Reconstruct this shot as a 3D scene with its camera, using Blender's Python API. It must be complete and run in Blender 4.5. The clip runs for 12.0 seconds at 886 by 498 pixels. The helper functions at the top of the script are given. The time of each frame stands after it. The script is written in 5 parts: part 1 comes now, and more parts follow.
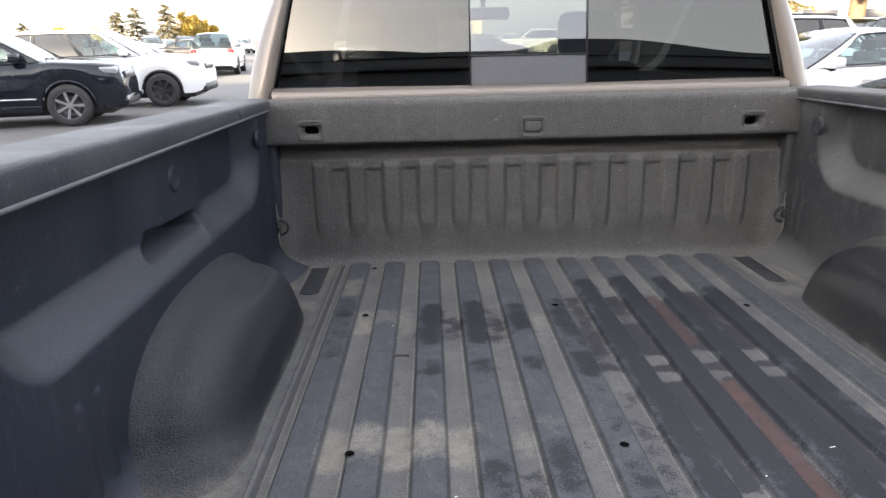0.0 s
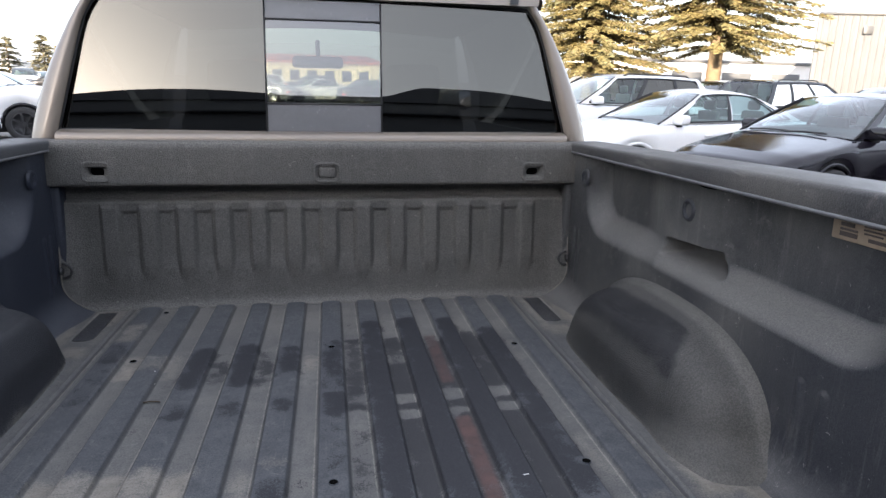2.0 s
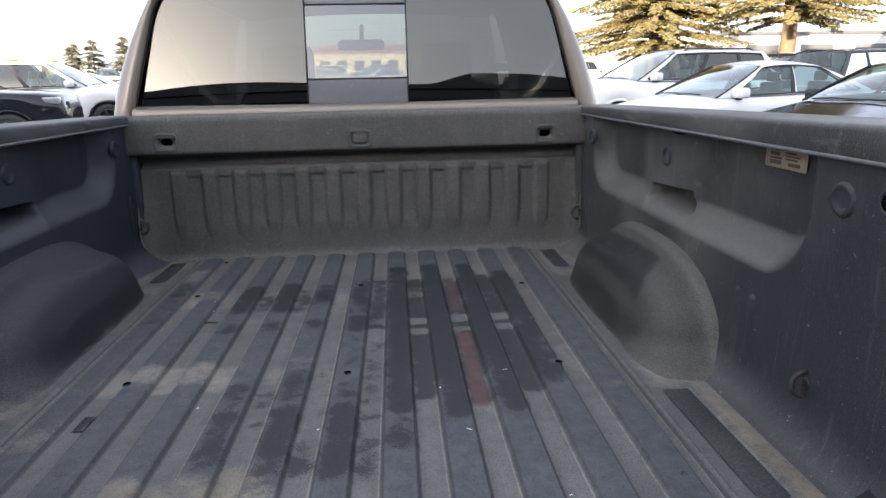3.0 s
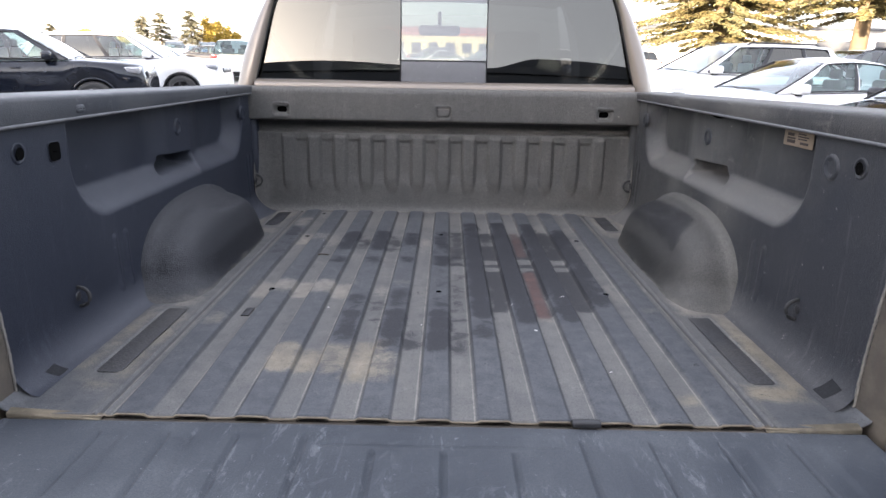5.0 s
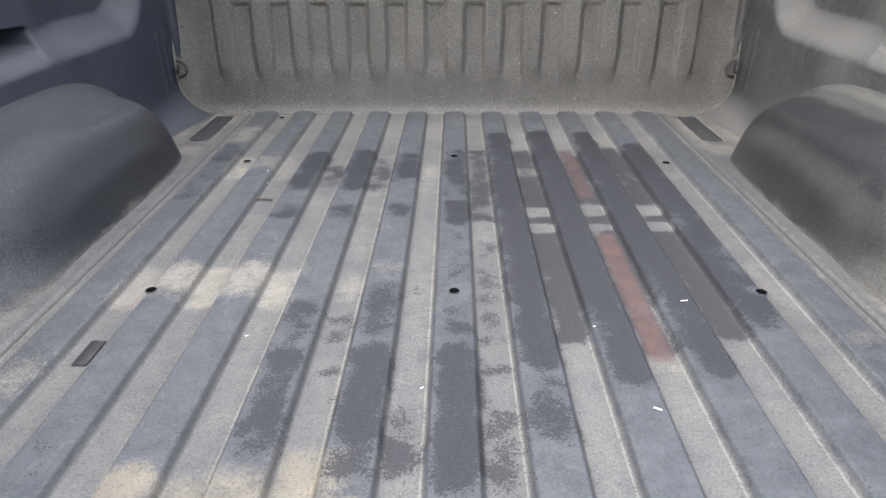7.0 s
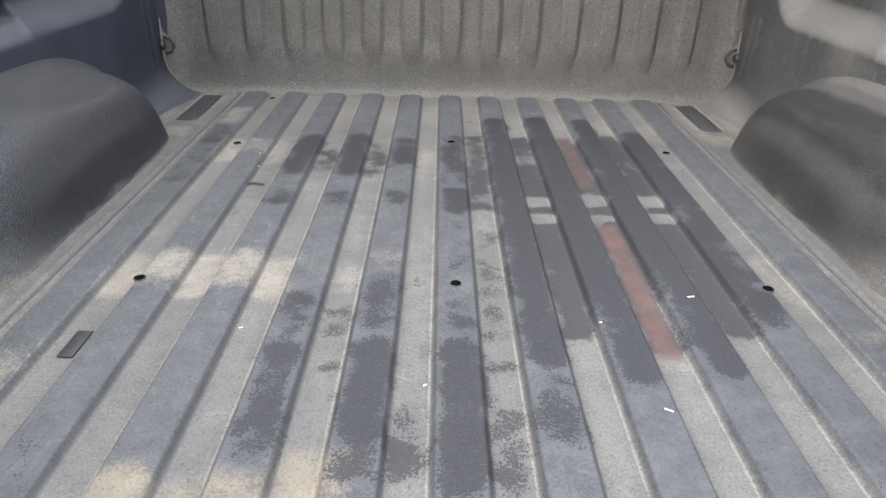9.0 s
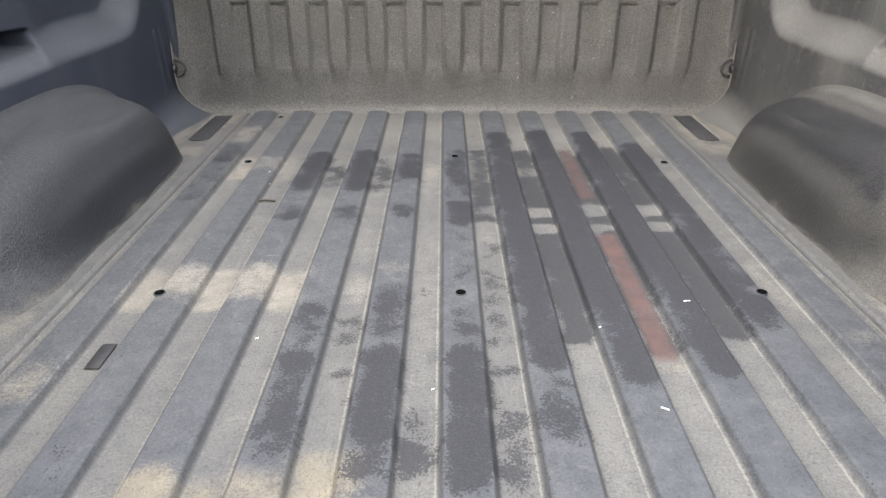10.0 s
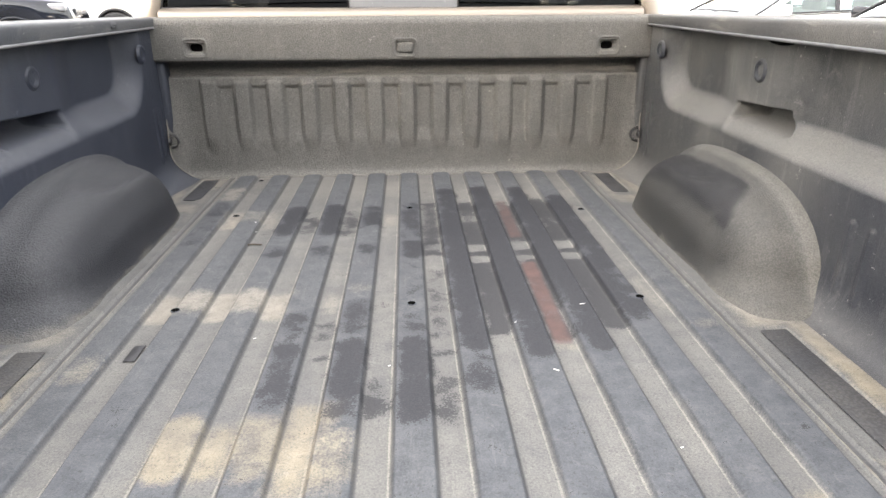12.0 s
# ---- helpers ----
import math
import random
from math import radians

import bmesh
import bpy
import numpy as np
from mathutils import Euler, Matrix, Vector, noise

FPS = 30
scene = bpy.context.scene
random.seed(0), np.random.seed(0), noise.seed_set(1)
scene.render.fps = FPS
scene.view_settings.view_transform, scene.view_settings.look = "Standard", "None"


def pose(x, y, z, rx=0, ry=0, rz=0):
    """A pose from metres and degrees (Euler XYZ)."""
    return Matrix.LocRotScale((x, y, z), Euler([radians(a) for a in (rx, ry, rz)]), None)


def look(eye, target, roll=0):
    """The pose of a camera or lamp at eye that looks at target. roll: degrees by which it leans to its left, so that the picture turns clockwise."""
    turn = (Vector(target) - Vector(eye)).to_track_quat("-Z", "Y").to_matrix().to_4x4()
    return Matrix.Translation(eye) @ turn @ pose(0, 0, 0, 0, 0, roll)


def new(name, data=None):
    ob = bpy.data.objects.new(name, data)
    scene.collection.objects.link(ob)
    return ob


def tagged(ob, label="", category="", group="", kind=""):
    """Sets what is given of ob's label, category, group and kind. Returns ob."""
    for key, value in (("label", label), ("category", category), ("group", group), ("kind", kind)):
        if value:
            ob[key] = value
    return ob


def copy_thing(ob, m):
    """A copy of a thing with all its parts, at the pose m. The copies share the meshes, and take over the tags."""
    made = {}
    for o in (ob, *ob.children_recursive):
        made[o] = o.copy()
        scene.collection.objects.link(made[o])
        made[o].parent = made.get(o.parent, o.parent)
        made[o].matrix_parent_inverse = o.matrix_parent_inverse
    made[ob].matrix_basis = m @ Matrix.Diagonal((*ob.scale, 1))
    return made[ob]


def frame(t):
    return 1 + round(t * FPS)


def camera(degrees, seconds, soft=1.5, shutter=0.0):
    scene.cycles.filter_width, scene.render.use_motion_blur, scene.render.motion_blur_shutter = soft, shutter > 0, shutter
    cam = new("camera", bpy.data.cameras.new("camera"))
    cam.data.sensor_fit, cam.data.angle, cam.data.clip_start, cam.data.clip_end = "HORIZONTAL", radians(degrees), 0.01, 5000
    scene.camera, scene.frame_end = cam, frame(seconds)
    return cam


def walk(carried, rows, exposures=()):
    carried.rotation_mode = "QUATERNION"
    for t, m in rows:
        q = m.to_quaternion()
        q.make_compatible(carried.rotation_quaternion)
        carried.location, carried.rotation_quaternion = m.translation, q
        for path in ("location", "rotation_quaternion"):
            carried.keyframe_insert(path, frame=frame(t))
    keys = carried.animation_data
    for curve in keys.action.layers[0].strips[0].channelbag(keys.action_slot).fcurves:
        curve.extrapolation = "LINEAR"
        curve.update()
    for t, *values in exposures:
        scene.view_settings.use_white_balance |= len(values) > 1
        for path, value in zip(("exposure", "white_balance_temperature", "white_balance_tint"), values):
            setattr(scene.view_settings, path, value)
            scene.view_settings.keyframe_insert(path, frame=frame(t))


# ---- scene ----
cam = camera(68.5, 12.0)
PATH = [
    (0, (-0.313, -0.256, 1.511), (-0.287, 1.656, 0.924), -1.3),
    (0.5, (-0.267, -0.256, 1.518), (-0.096, 1.659, 0.968), -2.5),
    (1, (-0.156, -0.26, 1.526), (0.221, 1.646, 1.052), -2.8),
    (1.5, (-0.037, -0.329, 1.534), (0.285, 1.591, 1.074), 0.6),
    (2, (0.007, -0.331, 1.524), (0.343, 1.586, 1.063), 1.0),
    (2.5, (0.057, -0.449, 1.526), (0.344, 1.489, 1.123), -0.5),
    (3, (0.123, -0.62, 1.472), (0.256, 1.312, 0.973), -1.2),
    (3.2, (0.101, -0.71, 1.458), (0.231, 1.22, 0.949), -0.7),
    (4.8, (0.024, -1.035, 1.468), (0.026, 0.893, 0.934), 1.0),
    (5, (0.015, -1.02, 1.472), (0.009, 0.905, 0.928), 1.0),
    (5.5, (-0.008, -0.864, 1.452), (-0.014, 1.046, 0.859), 0.4),
    (6, (0.034, -0.537, 1.426), (-0.024, 1.344, 0.747), 0.4),
    (6.5, (0.033, -0.322, 1.403), (-0.055, 1.501, 0.584), -0.6),
    (7, (-0.002, -0.161, 1.371), (-0.033, 1.621, 0.464), -0.2),
    (9, (-0.03, -0.128, 1.367), (-0.009, 1.63, 0.414), 1.5),
    (9.5, (-0.03, -0.143, 1.377), (-0.012, 1.624, 0.442), 1.4),
    (10, (-0.026, -0.167, 1.386), (-0.029, 1.609, 0.465), -0.0),
    (10.5, (-0.007, -0.234, 1.408), (-0.017, 1.563, 0.53), -0.3),
    (11, (0.013, -0.357, 1.432), (0.006, 1.479, 0.64), -1.2),
    (11.5, (-0.009, -0.454, 1.451), (-0.024, 1.401, 0.705), -2.4),
    (12, (0.003, -0.484, 1.439), (0.099, 1.377, 0.712), -0.3),
]
# The truck stands nose-down by a small rake; its own frame carries the camera's path.
RAKE = pose(0, 0, 0, -1.2, -0.22, 0)
walk(cam, [(t, RAKE @ look(eye, target, roll)) for t, eye, target, roll in PATH],
     exposures=[(0, 3.05, 6700, 14), (0.7, 3.0, 6600, 14), (1.5, 2.85, 6400, 14), (2.3, 2.56, 6250, 14), (3.0, 2.54, 6300, 14), (5.0, 3.10, 6450, 16), (5.7, 3.36, 6600, 16), (6.5, 4.03, 6850, 13), (9.0, 4.05, 7150, 12), (10.0, 4.09, 7350, 12), (12, 4.20, 7500, 12)])

# ---- world, sun ----
SUN_AZ, SUN_EL = 212.0, 9.0
world = bpy.data.worlds.new("sky")
scene.world = world
world.use_nodes = True
wn = world.node_tree.nodes
sky = wn.new("ShaderNodeTexSky")
sky.sky_type = "NISHITA"
sky.sun_disc = False
sky.sun_elevation, sky.sun_rotation = radians(SUN_EL), radians(SUN_AZ)
sky.air_density, sky.dust_density, sky.ozone_density = 1.0, 1.8, 2.0
wn["Background"].inputs["Strength"].default_value = 0.15
# thin high cloud: paler than a clear sky, and brighter overhead
pale = wn.new("ShaderNodeHueSaturation")
pale.inputs["Saturation"].default_value = 0.55
cloud = wn.new("ShaderNodeMix")
cloud.data_type = "RGBA"
cloud.inputs[0].default_value = 0.45
cloud.inputs[7].default_value = (2.6, 2.65, 2.8, 1.0)
world.node_tree.links.new(sky.outputs[0], pale.inputs["Color"])
world.node_tree.links.new(pale.outputs[0], cloud.inputs[6])
world.node_tree.links.new(cloud.outputs[2], wn["Background"].inputs["Color"])

to_sun = Vector((math.sin(radians(SUN_AZ)) * math.cos(radians(SUN_EL)),
                 math.cos(radians(SUN_AZ)) * math.cos(radians(SUN_EL)), math.sin(radians(SUN_EL))))
sun = new("sun", bpy.data.lights.new("sun", "SUN"))
sun.data.energy, sun.data.angle, sun.data.color = 4.3, radians(0.5), (1.0, 0.84, 0.62)
sun.matrix_world = look(to_sun * 100, (0, 0, 0))


# ---- materials ----
def nodes_of(name):
    m = bpy.data.materials.new(name)
    m.use_nodes = True
    nt = m.node_tree
    return m, nt, nt.nodes["Principled BSDF"]


def link(nt, a, b):
    nt.links.new(a, b)


def node(nt, kind, **inputs):
    n = nt.nodes.new(kind)
    for k, v in inputs.items():
        n.inputs[k.replace("_", " ")].default_value = v
    return n


def noise_at(nt, scale, detail=4.0, rough=0.55, distortion=0.0, coords=None):
    if coords is None:
        coords = nt.nodes.new("ShaderNodeTexCoord").outputs["Object"]
    n = node(nt, "ShaderNodeTexNoise", Scale=scale, Detail=detail, Roughness=rough, Distortion=distortion)
    link(nt, coords, n.inputs["Vector"])
    return n.outputs["Fac"]


def mix(nt, fac, a, b):
    n = nt.nodes.new("ShaderNodeMix")
    n.data_type = "RGBA"
    for sock, v in ((n.inputs[0], fac), (n.inputs[6], a), (n.inputs[7], b)):
        if isinstance(v, (int, float)):
            sock.default_value = v
        elif isinstance(v, tuple):
            sock.default_value = (*v, 1.0) if len(v) == 3 else v
        else:
            link(nt, v, sock)
    return n.outputs[2]


def ramp(nt, fac, lo, hi, a=0.0, b=1.0):
    n = nt.nodes.new("ShaderNodeMapRange")
    n.inputs["From Min"].default_value, n.inputs["From Max"].default_value = lo, hi
    n.inputs["To Min"].default_value, n.inputs["To Max"].default_value = a, b
    link(nt, fac, n.inputs["Value"])
    return n.outputs["Result"]


def maths(nt, op, a, b=0.0):
    n = nt.nodes.new("ShaderNodeMath")
    n.operation = op
    for sock, v in ((n.inputs[0], a), (n.inputs[1], b)):
        if isinstance(v, (int, float)):
            sock.default_value = v
        else:
            link(nt, v, sock)
    return n.outputs[0]


def bump(nt, bsdf, height, strength, dist=0.002):
    n = node(nt, "ShaderNodeBump", Strength=strength, Distance=dist)
    link(nt, height, n.inputs["Height"])
    link(nt, n.outputs["Normal"], bsdf.inputs["Normal"])


def mat(name, base, rough=0.5, metal=0.0, dirt=None, dirt_scale=3.0, amount=0.4, grain=60.0, grain_bump=0.1, coat=0.0, grain_amount=0.12):
    """A surface with broad stains and a fine grain."""
    m, nt, p = nodes_of(name)
    dirt = dirt or tuple(c * 0.55 for c in base)
    broad = ramp(nt, noise_at(nt, dirt_scale, 6.0, 0.6, 0.4), 0.42, 0.72, 0.0, amount)
    fine = noise_at(nt, grain, 3.0)
    col = mix(nt, broad, base, dirt)
    col = mix(nt, maths(nt, "MULTIPLY", fine, grain_amount * 2), col, tuple(min(1.0, c * 1.5) for c in base))
    link(nt, col, p.inputs["Base Color"])
    link(nt, ramp(nt, fine, 0.2, 0.8, max(0.02, rough - 0.06), min(1.0, rough + 0.08)), p.inputs["Roughness"])
    p.inputs["Metallic"].default_value = metal
    p.inputs["Coat Weight"].default_value = coat
    p.inputs["Coat Roughness"].default_value = 0.06
    if grain_bump:
        bump(nt, p, fine, grain_bump)
    return m


def glass_mat(name, tint, rough=0.0, ior=1.5, gain=2.5, sheen=(1.0, 1.0, 1.0)):
    m, nt, p = nodes_of(name)
    nt.nodes.remove(p)
    out = nt.nodes["Material Output"]
    clear = node(nt, "ShaderNodeBsdfTransparent", Color=(*tint, 1))
    gloss = node(nt, "ShaderNodeBsdfGlossy", Roughness=rough, Color=(*sheen, 1))
    f = node(nt, "ShaderNodeFresnel", IOR=ior)
    mx = nt.nodes.new("ShaderNodeMixShader")
    link(nt, maths(nt, "MINIMUM", maths(nt, "MULTIPLY", f.outputs[0], gain), 1.0), mx.inputs[0])
    link(nt, clear.outputs[0], mx.inputs[1])
    link(nt, gloss.outputs[0], mx.inputs[2])
    link(nt, mx.outputs[0], out.inputs["Surface"])
    return m


def attr(nt, name):
    n = nt.nodes.new("ShaderNodeAttribute")
    n.attribute_name = name
    return n.outputs["Fac"]


def liner_mat(name, base, dust, dust_amount=0.35, grain=260.0, strength=0.55, scuffs=0.35, streaks=0.45, up_pale=0.42, lines=0.0, turn=(70.0, 3.0, 70.0), pits=0.35, worn=False, thin=None, bare=None):
    """Sprayed bed liner: pebbled, matt, dusty in broad drifts, with scuffs."""
    m, nt, p = nodes_of(name)
    peb = node(nt, "ShaderNodeTexVoronoi", Scale=grain)
    link(nt, nt.nodes.new("ShaderNodeTexCoord").outputs["Object"], peb.inputs["Vector"])
    fine = noise_at(nt, grain * 0.8, 3.0, 0.6)
    drift = ramp(nt, noise_at(nt, 3.2, 6.0, 0.62, 0.6), 0.40, 0.75, 0.0, dust_amount)
    scuff = ramp(nt, noise_at(nt, 20.0, 6.0, 0.75, 0.8), 0.55, 0.70, 0.0, scuffs)
    geo = nt.nodes.new("ShaderNodeNewGeometry")
    sep = nt.nodes.new("ShaderNodeSeparateXYZ")
    link(nt, geo.outputs["Normal"], sep.inputs[0])
    mp = nt.nodes.new("ShaderNodeMapping")
    mp.inputs["Scale"].default_value = (26.0, 26.0, 2.2)
    link(nt, nt.nodes.new("ShaderNodeTexCoord").outputs["Object"], mp.inputs["Vector"])
    runs = noise_at(nt, 1.0, 5.0, 0.65, 0.4, mp.outputs["Vector"])
    runs = maths(nt, "MULTIPLY", ramp(nt, runs, 0.50, 0.78, 0.0, streaks), ramp(nt, sep.outputs["Z"], 0.6, 0.1))
    chips = ramp(nt, noise_at(nt, 75.0, 4.0, 0.8, 0.6), 0.655, 0.69, 0.0, 0.55)
    if thin:
        along = nt.nodes.new("ShaderNodeSeparateXYZ")
        link(nt, nt.nodes.new("ShaderNodeTexCoord").outputs["Object"], along.inputs[0])
        patchy = maths(nt, "ADD", along.outputs["Y"], maths(nt, "MULTIPLY", maths(nt, "SUBTRACT", noise_at(nt, 4.0, 4.0, 0.6), 0.5), 0.8))
        patchy = maths(nt, "ADD", patchy, maths(nt, "MULTIPLY", maths(nt, "SUBTRACT", along.outputs["Z"], 1.15), 1.4))
        keep = ramp(nt, patchy, thin[0], thin[1], 0.12, 1.0)
        still = ramp(nt, patchy, thin[0] - 0.30, thin[0] + 0.12, 0.25, 1.0)
        drift, scuff, runs = (maths(nt, "MULTIPLY", v, keep) for v in (drift, scuff, runs))
        up_pale = maths(nt, "MULTIPLY", still, up_pale)
    col = mix(nt, maths(nt, "MAXIMUM", drift, scuff), mix(nt, keep, bare, base) if bare else base, dust)
    col = mix(nt, runs, col, dust)
    col = mix(nt, chips, col, tuple(min(0.5, 2.2 * c) for c in dust))
    # up-facing parts paler: lying dust, plus sky light put into the colour
    up_share = maths(nt, "MULTIPLY", ramp(nt, sep.outputs["Z"], 0.15, 0.75), up_pale)
    if lines:
        mq = nt.nodes.new("ShaderNodeMapping")
        mq.inputs["Scale"].default_value = turn
        mq.inputs["Rotation"].default_value = (0.0, 0.0, 0.35)
        link(nt, nt.nodes.new("ShaderNodeTexCoord").outputs["Object"], mq.inputs["Vector"])
        scr = ramp(nt, noise_at(nt, 1.0, 4.0, 0.7, 0.5, mq.outputs["Vector"]), 0.56, 0.64, 0.0, lines)
        scr = maths(nt, "MULTIPLY", scr, ramp(nt, noise_at(nt, 5.0, 2.0), 0.44, 0.54))
        col = mix(nt, scr, col, tuple(min(0.5, 1.9 * c) for c in dust))
    col = mix(nt, up_share, col, dust)
    col = mix(nt, ramp(nt, fine, 0.40, 0.72, 0.0, 0.5), col, tuple(c * 2.0 for c in base))
    if worn:
        rub = ramp(nt, maths(nt, "ADD", attr(nt, "rub"), maths(nt, "MULTIPLY", maths(nt, "SUBTRACT", noise_at(nt, 14.0, 5.0, 0.7), 0.5), 1.6)), 0.30, 0.85, 0.0, 0.85)
        col = mix(nt, rub, col, (0.0105, 0.0108, 0.0135))
        crest = ramp(nt, maths(nt, "ADD", attr(nt, "crest"), maths(nt, "MULTIPLY", maths(nt, "SUBTRACT", noise_at(nt, 22.0, 4.0, 0.7), 0.5), 0.7)), 0.30, 0.95, 0.0, 0.75)
        col = mix(nt, crest, col, dust)
        footf = ramp(nt, maths(nt, "ADD", attr(nt, "foot"), maths(nt, "MULTIPLY", maths(nt, "SUBTRACT", noise_at(nt, 30.0, 5.0, 0.7), 0.5), 1.2)), 0.35, 0.95, 0.0, 0.85)
        col = mix(nt, footf, col, mix(nt, noise_at(nt, 12.0, 4.0, 0.6), (0.085, 0.082, 0.076), (0.150, 0.142, 0.124)))
    # pebble gaps darkened and tops paled: the grain's shading put into colour
    pit = maths(nt, "ADD", peb.outputs["Distance"], maths(nt, "MULTIPLY", maths(nt, "SUBTRACT", fine, 0.5), 0.8))
    col = mix(nt, ramp(nt, pit, 0.40, 0.70, 0.0, pits), col, tuple(0.25 * c for c in base))
    col = mix(nt, ramp(nt, pit, 0.28, 0.10, 0.0, 0.6 * pits), col, tuple(1.4 * c for c in dust))
    link(nt, col, p.inputs["Base Color"])
    link(nt, ramp(nt, drift, 0.0, 0.4, 0.50, 0.70), p.inputs["Roughness"])
    p.inputs["Specular IOR Level"].default_value = 0.3
    h = maths(nt, "ADD", maths(nt, "MULTIPLY", peb.outputs["Distance"], -1.0), fine)
    bump(nt, p, h, strength, 0.002)
    return m


def floor_mat():
    """Bed floor: worn liner, dust in the valleys, wet stains, sand and a rusty run, with ragged edges."""
    m, nt, p = nodes_of("bed_floor_liner")
    speck = noise_at(nt, 300.0, 3.0, 0.75)
    mid = noise_at(nt, 28.0, 5.0, 0.65, 0.3)
    broad = noise_at(nt, 5.0, 5.0, 0.6, 0.3)
    lump = noise_at(nt, 13.0, 5.0, 0.6, 0.8)
    rag = maths(nt, "ADD", maths(nt, "MULTIPLY", maths(nt, "SUBTRACT", speck, 0.5), 0.9), maths(nt, "MULTIPLY", maths(nt, "SUBTRACT", mid, 0.5), 0.6))
    rag = maths(nt, "ADD", rag, maths(nt, "MULTIPLY", maths(nt, "SUBTRACT", lump, 0.5), 0.9))
    wet_rag = maths(nt, "ADD", maths(nt, "MULTIPLY", maths(nt, "SUBTRACT", speck, 0.5), 2.0), maths(nt, "MULTIPLY", maths(nt, "SUBTRACT", mid, 0.5), 1.5))
    wet_rag = maths(nt, "ADD", wet_rag, maths(nt, "MULTIPLY", maths(nt, "SUBTRACT", lump, 0.5), 1.7))
    base = mix(nt, ramp(nt, mid, 0.35, 0.7), (0.042, 0.046, 0.052), (0.074, 0.078, 0.084))
    dusty = mix(nt, ramp(nt, broad, 0.3, 0.7), (0.106, 0.102, 0.094), (0.158, 0.150, 0.133))
    dustf = ramp(nt, maths(nt, "ADD", attr(nt, "dust"), maths(nt, "MULTIPLY", wet_rag, 0.30)), 0.25, 0.90, 0.0, 0.85)
    edgef = ramp(nt, maths(nt, "ADD", attr(nt, "edge"), maths(nt, "MULTIPLY", wet_rag, 0.6)), 0.50, 0.90, 0.0, 0.66)
    col = mix(nt, dustf, base, dusty)
    col = mix(nt, edgef, col, (0.25, 0.235, 0.205))
    palef = ramp(nt, maths(nt, "ADD", attr(nt, "pale"), maths(nt, "MULTIPLY", wet_rag, 0.5)), 0.35, 1.1, 0.0, 0.30)
    col = mix(nt, palef, col, (0.185, 0.178, 0.163))
    sandf = ramp(nt, maths(nt, "ADD", attr(nt, "sand"), maths(nt, "MULTIPLY", wet_rag, 0.45)), 0.30, 0.80, 0.0, 0.77)
    sandc = mix(nt, ramp(nt, mid, 0.3, 0.7), (0.165, 0.138, 0.096), (0.270, 0.230, 0.163))
    along = nt.nodes.new("ShaderNodeSeparateXYZ")
    link(nt, nt.nodes.new("ShaderNodeTexCoord").outputs["Object"], along.inputs[0])
    silt = mix(nt, ramp(nt, mid, 0.3, 0.7), (0.158, 0.141, 0.115), (0.270, 0.245, 0.205))
    sandc = mix(nt, ramp(nt, along.outputs["Y"], 0.40, 0.62), sandc, silt)
    col = mix(nt, sandf, col, sandc)
    scuff = ramp(nt, noise_at(nt, 45.0, 6.0, 0.8, 1.0), 0.555, 0.69, 0.0, 0.40)
    scuff = maths(nt, "MULTIPLY", scuff, ramp(nt, noise_at(nt, 7.0, 3.0, 0.6, 0.4), 0.42, 0.62, 0.25, 1.0))
    col = mix(nt, scuff, col, (0.28, 0.27, 0.25))
    col = mix(nt, ramp(nt, speck, 0.45, 0.75, 0.0, 0.16), col, (0.30, 0.29, 0.27))
    col = mix(nt, ramp(nt, speck, 0.55, 0.30, 0.0, 0.25), col, (0.03, 0.031, 0.034))
    # shade on the ribs' right feet put into the colour; seams darkened too
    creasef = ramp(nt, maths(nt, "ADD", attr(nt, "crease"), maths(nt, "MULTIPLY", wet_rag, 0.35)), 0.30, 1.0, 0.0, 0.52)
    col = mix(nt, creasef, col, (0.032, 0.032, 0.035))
    # long scratches along the bed, and a broad film of grime
    mp = nt.nodes.new("ShaderNodeMapping")
    mp.inputs["Scale"].default_value = (150.0, 7.0, 1.0)
    link(nt, nt.nodes.new("ShaderNodeTexCoord").outputs["Object"], mp.inputs["Vector"])
    scratch = ramp(nt, noise_at(nt, 1.0, 4.0, 0.7, 0.3, mp.outputs["Vector"]), 0.57, 0.68, 0.0, 0.16)
    scratch = maths(nt, "MULTIPLY", scratch, ramp(nt, broad, 0.42, 0.62))
    col = mix(nt, scratch, col, (0.27, 0.262, 0.245))
    col = mix(nt, ramp(nt, noise_at(nt, 2.4, 3.0, 0.6, 0.5), 0.46, 0.62, 0.0, 0.30), col, (0.044, 0.046, 0.052))
    swept = ramp(nt, maths(nt, "ADD", attr(nt, "swept"), maths(nt, "MULTIPLY", maths(nt, "SUBTRACT", broad, 0.5), 1.2)), 0.2, 1.0, 0.0, 0.55)
    swept = maths(nt, "MULTIPLY", swept, ramp(nt, attr(nt, "sand"), 0.2, 0.6, 1.0, 0.2))
    col = mix(nt, swept, col, mix(nt, ramp(nt, mid, 0.35, 0.7), (0.036, 0.041, 0.050), (0.070, 0.075, 0.084)))
    wetf = ramp(nt, maths(nt, "ADD", attr(nt, "wet"), wet_rag), 0.46, 0.56, 0.0, 0.90)
    wetf = maths(nt, "MULTIPLY", wetf, ramp(nt, attr(nt, "dust"), 0.2, 0.7, 1.0, 0.95))
    col = mix(nt, wetf, col, (0.0142, 0.0148, 0.0186))
    col = mix(nt, ramp(nt, noise_at(nt, 420.0, 2.0, 0.6), 0.48, 0.66, 0.0, 0.07), col, (0.20, 0.20, 0.20))
    col = mix(nt, ramp(nt, noise_at(nt, 160.0, 3.0, 0.7), 0.44, 0.30, 0.0, 0.45), col, (0.014, 0.014, 0.016))
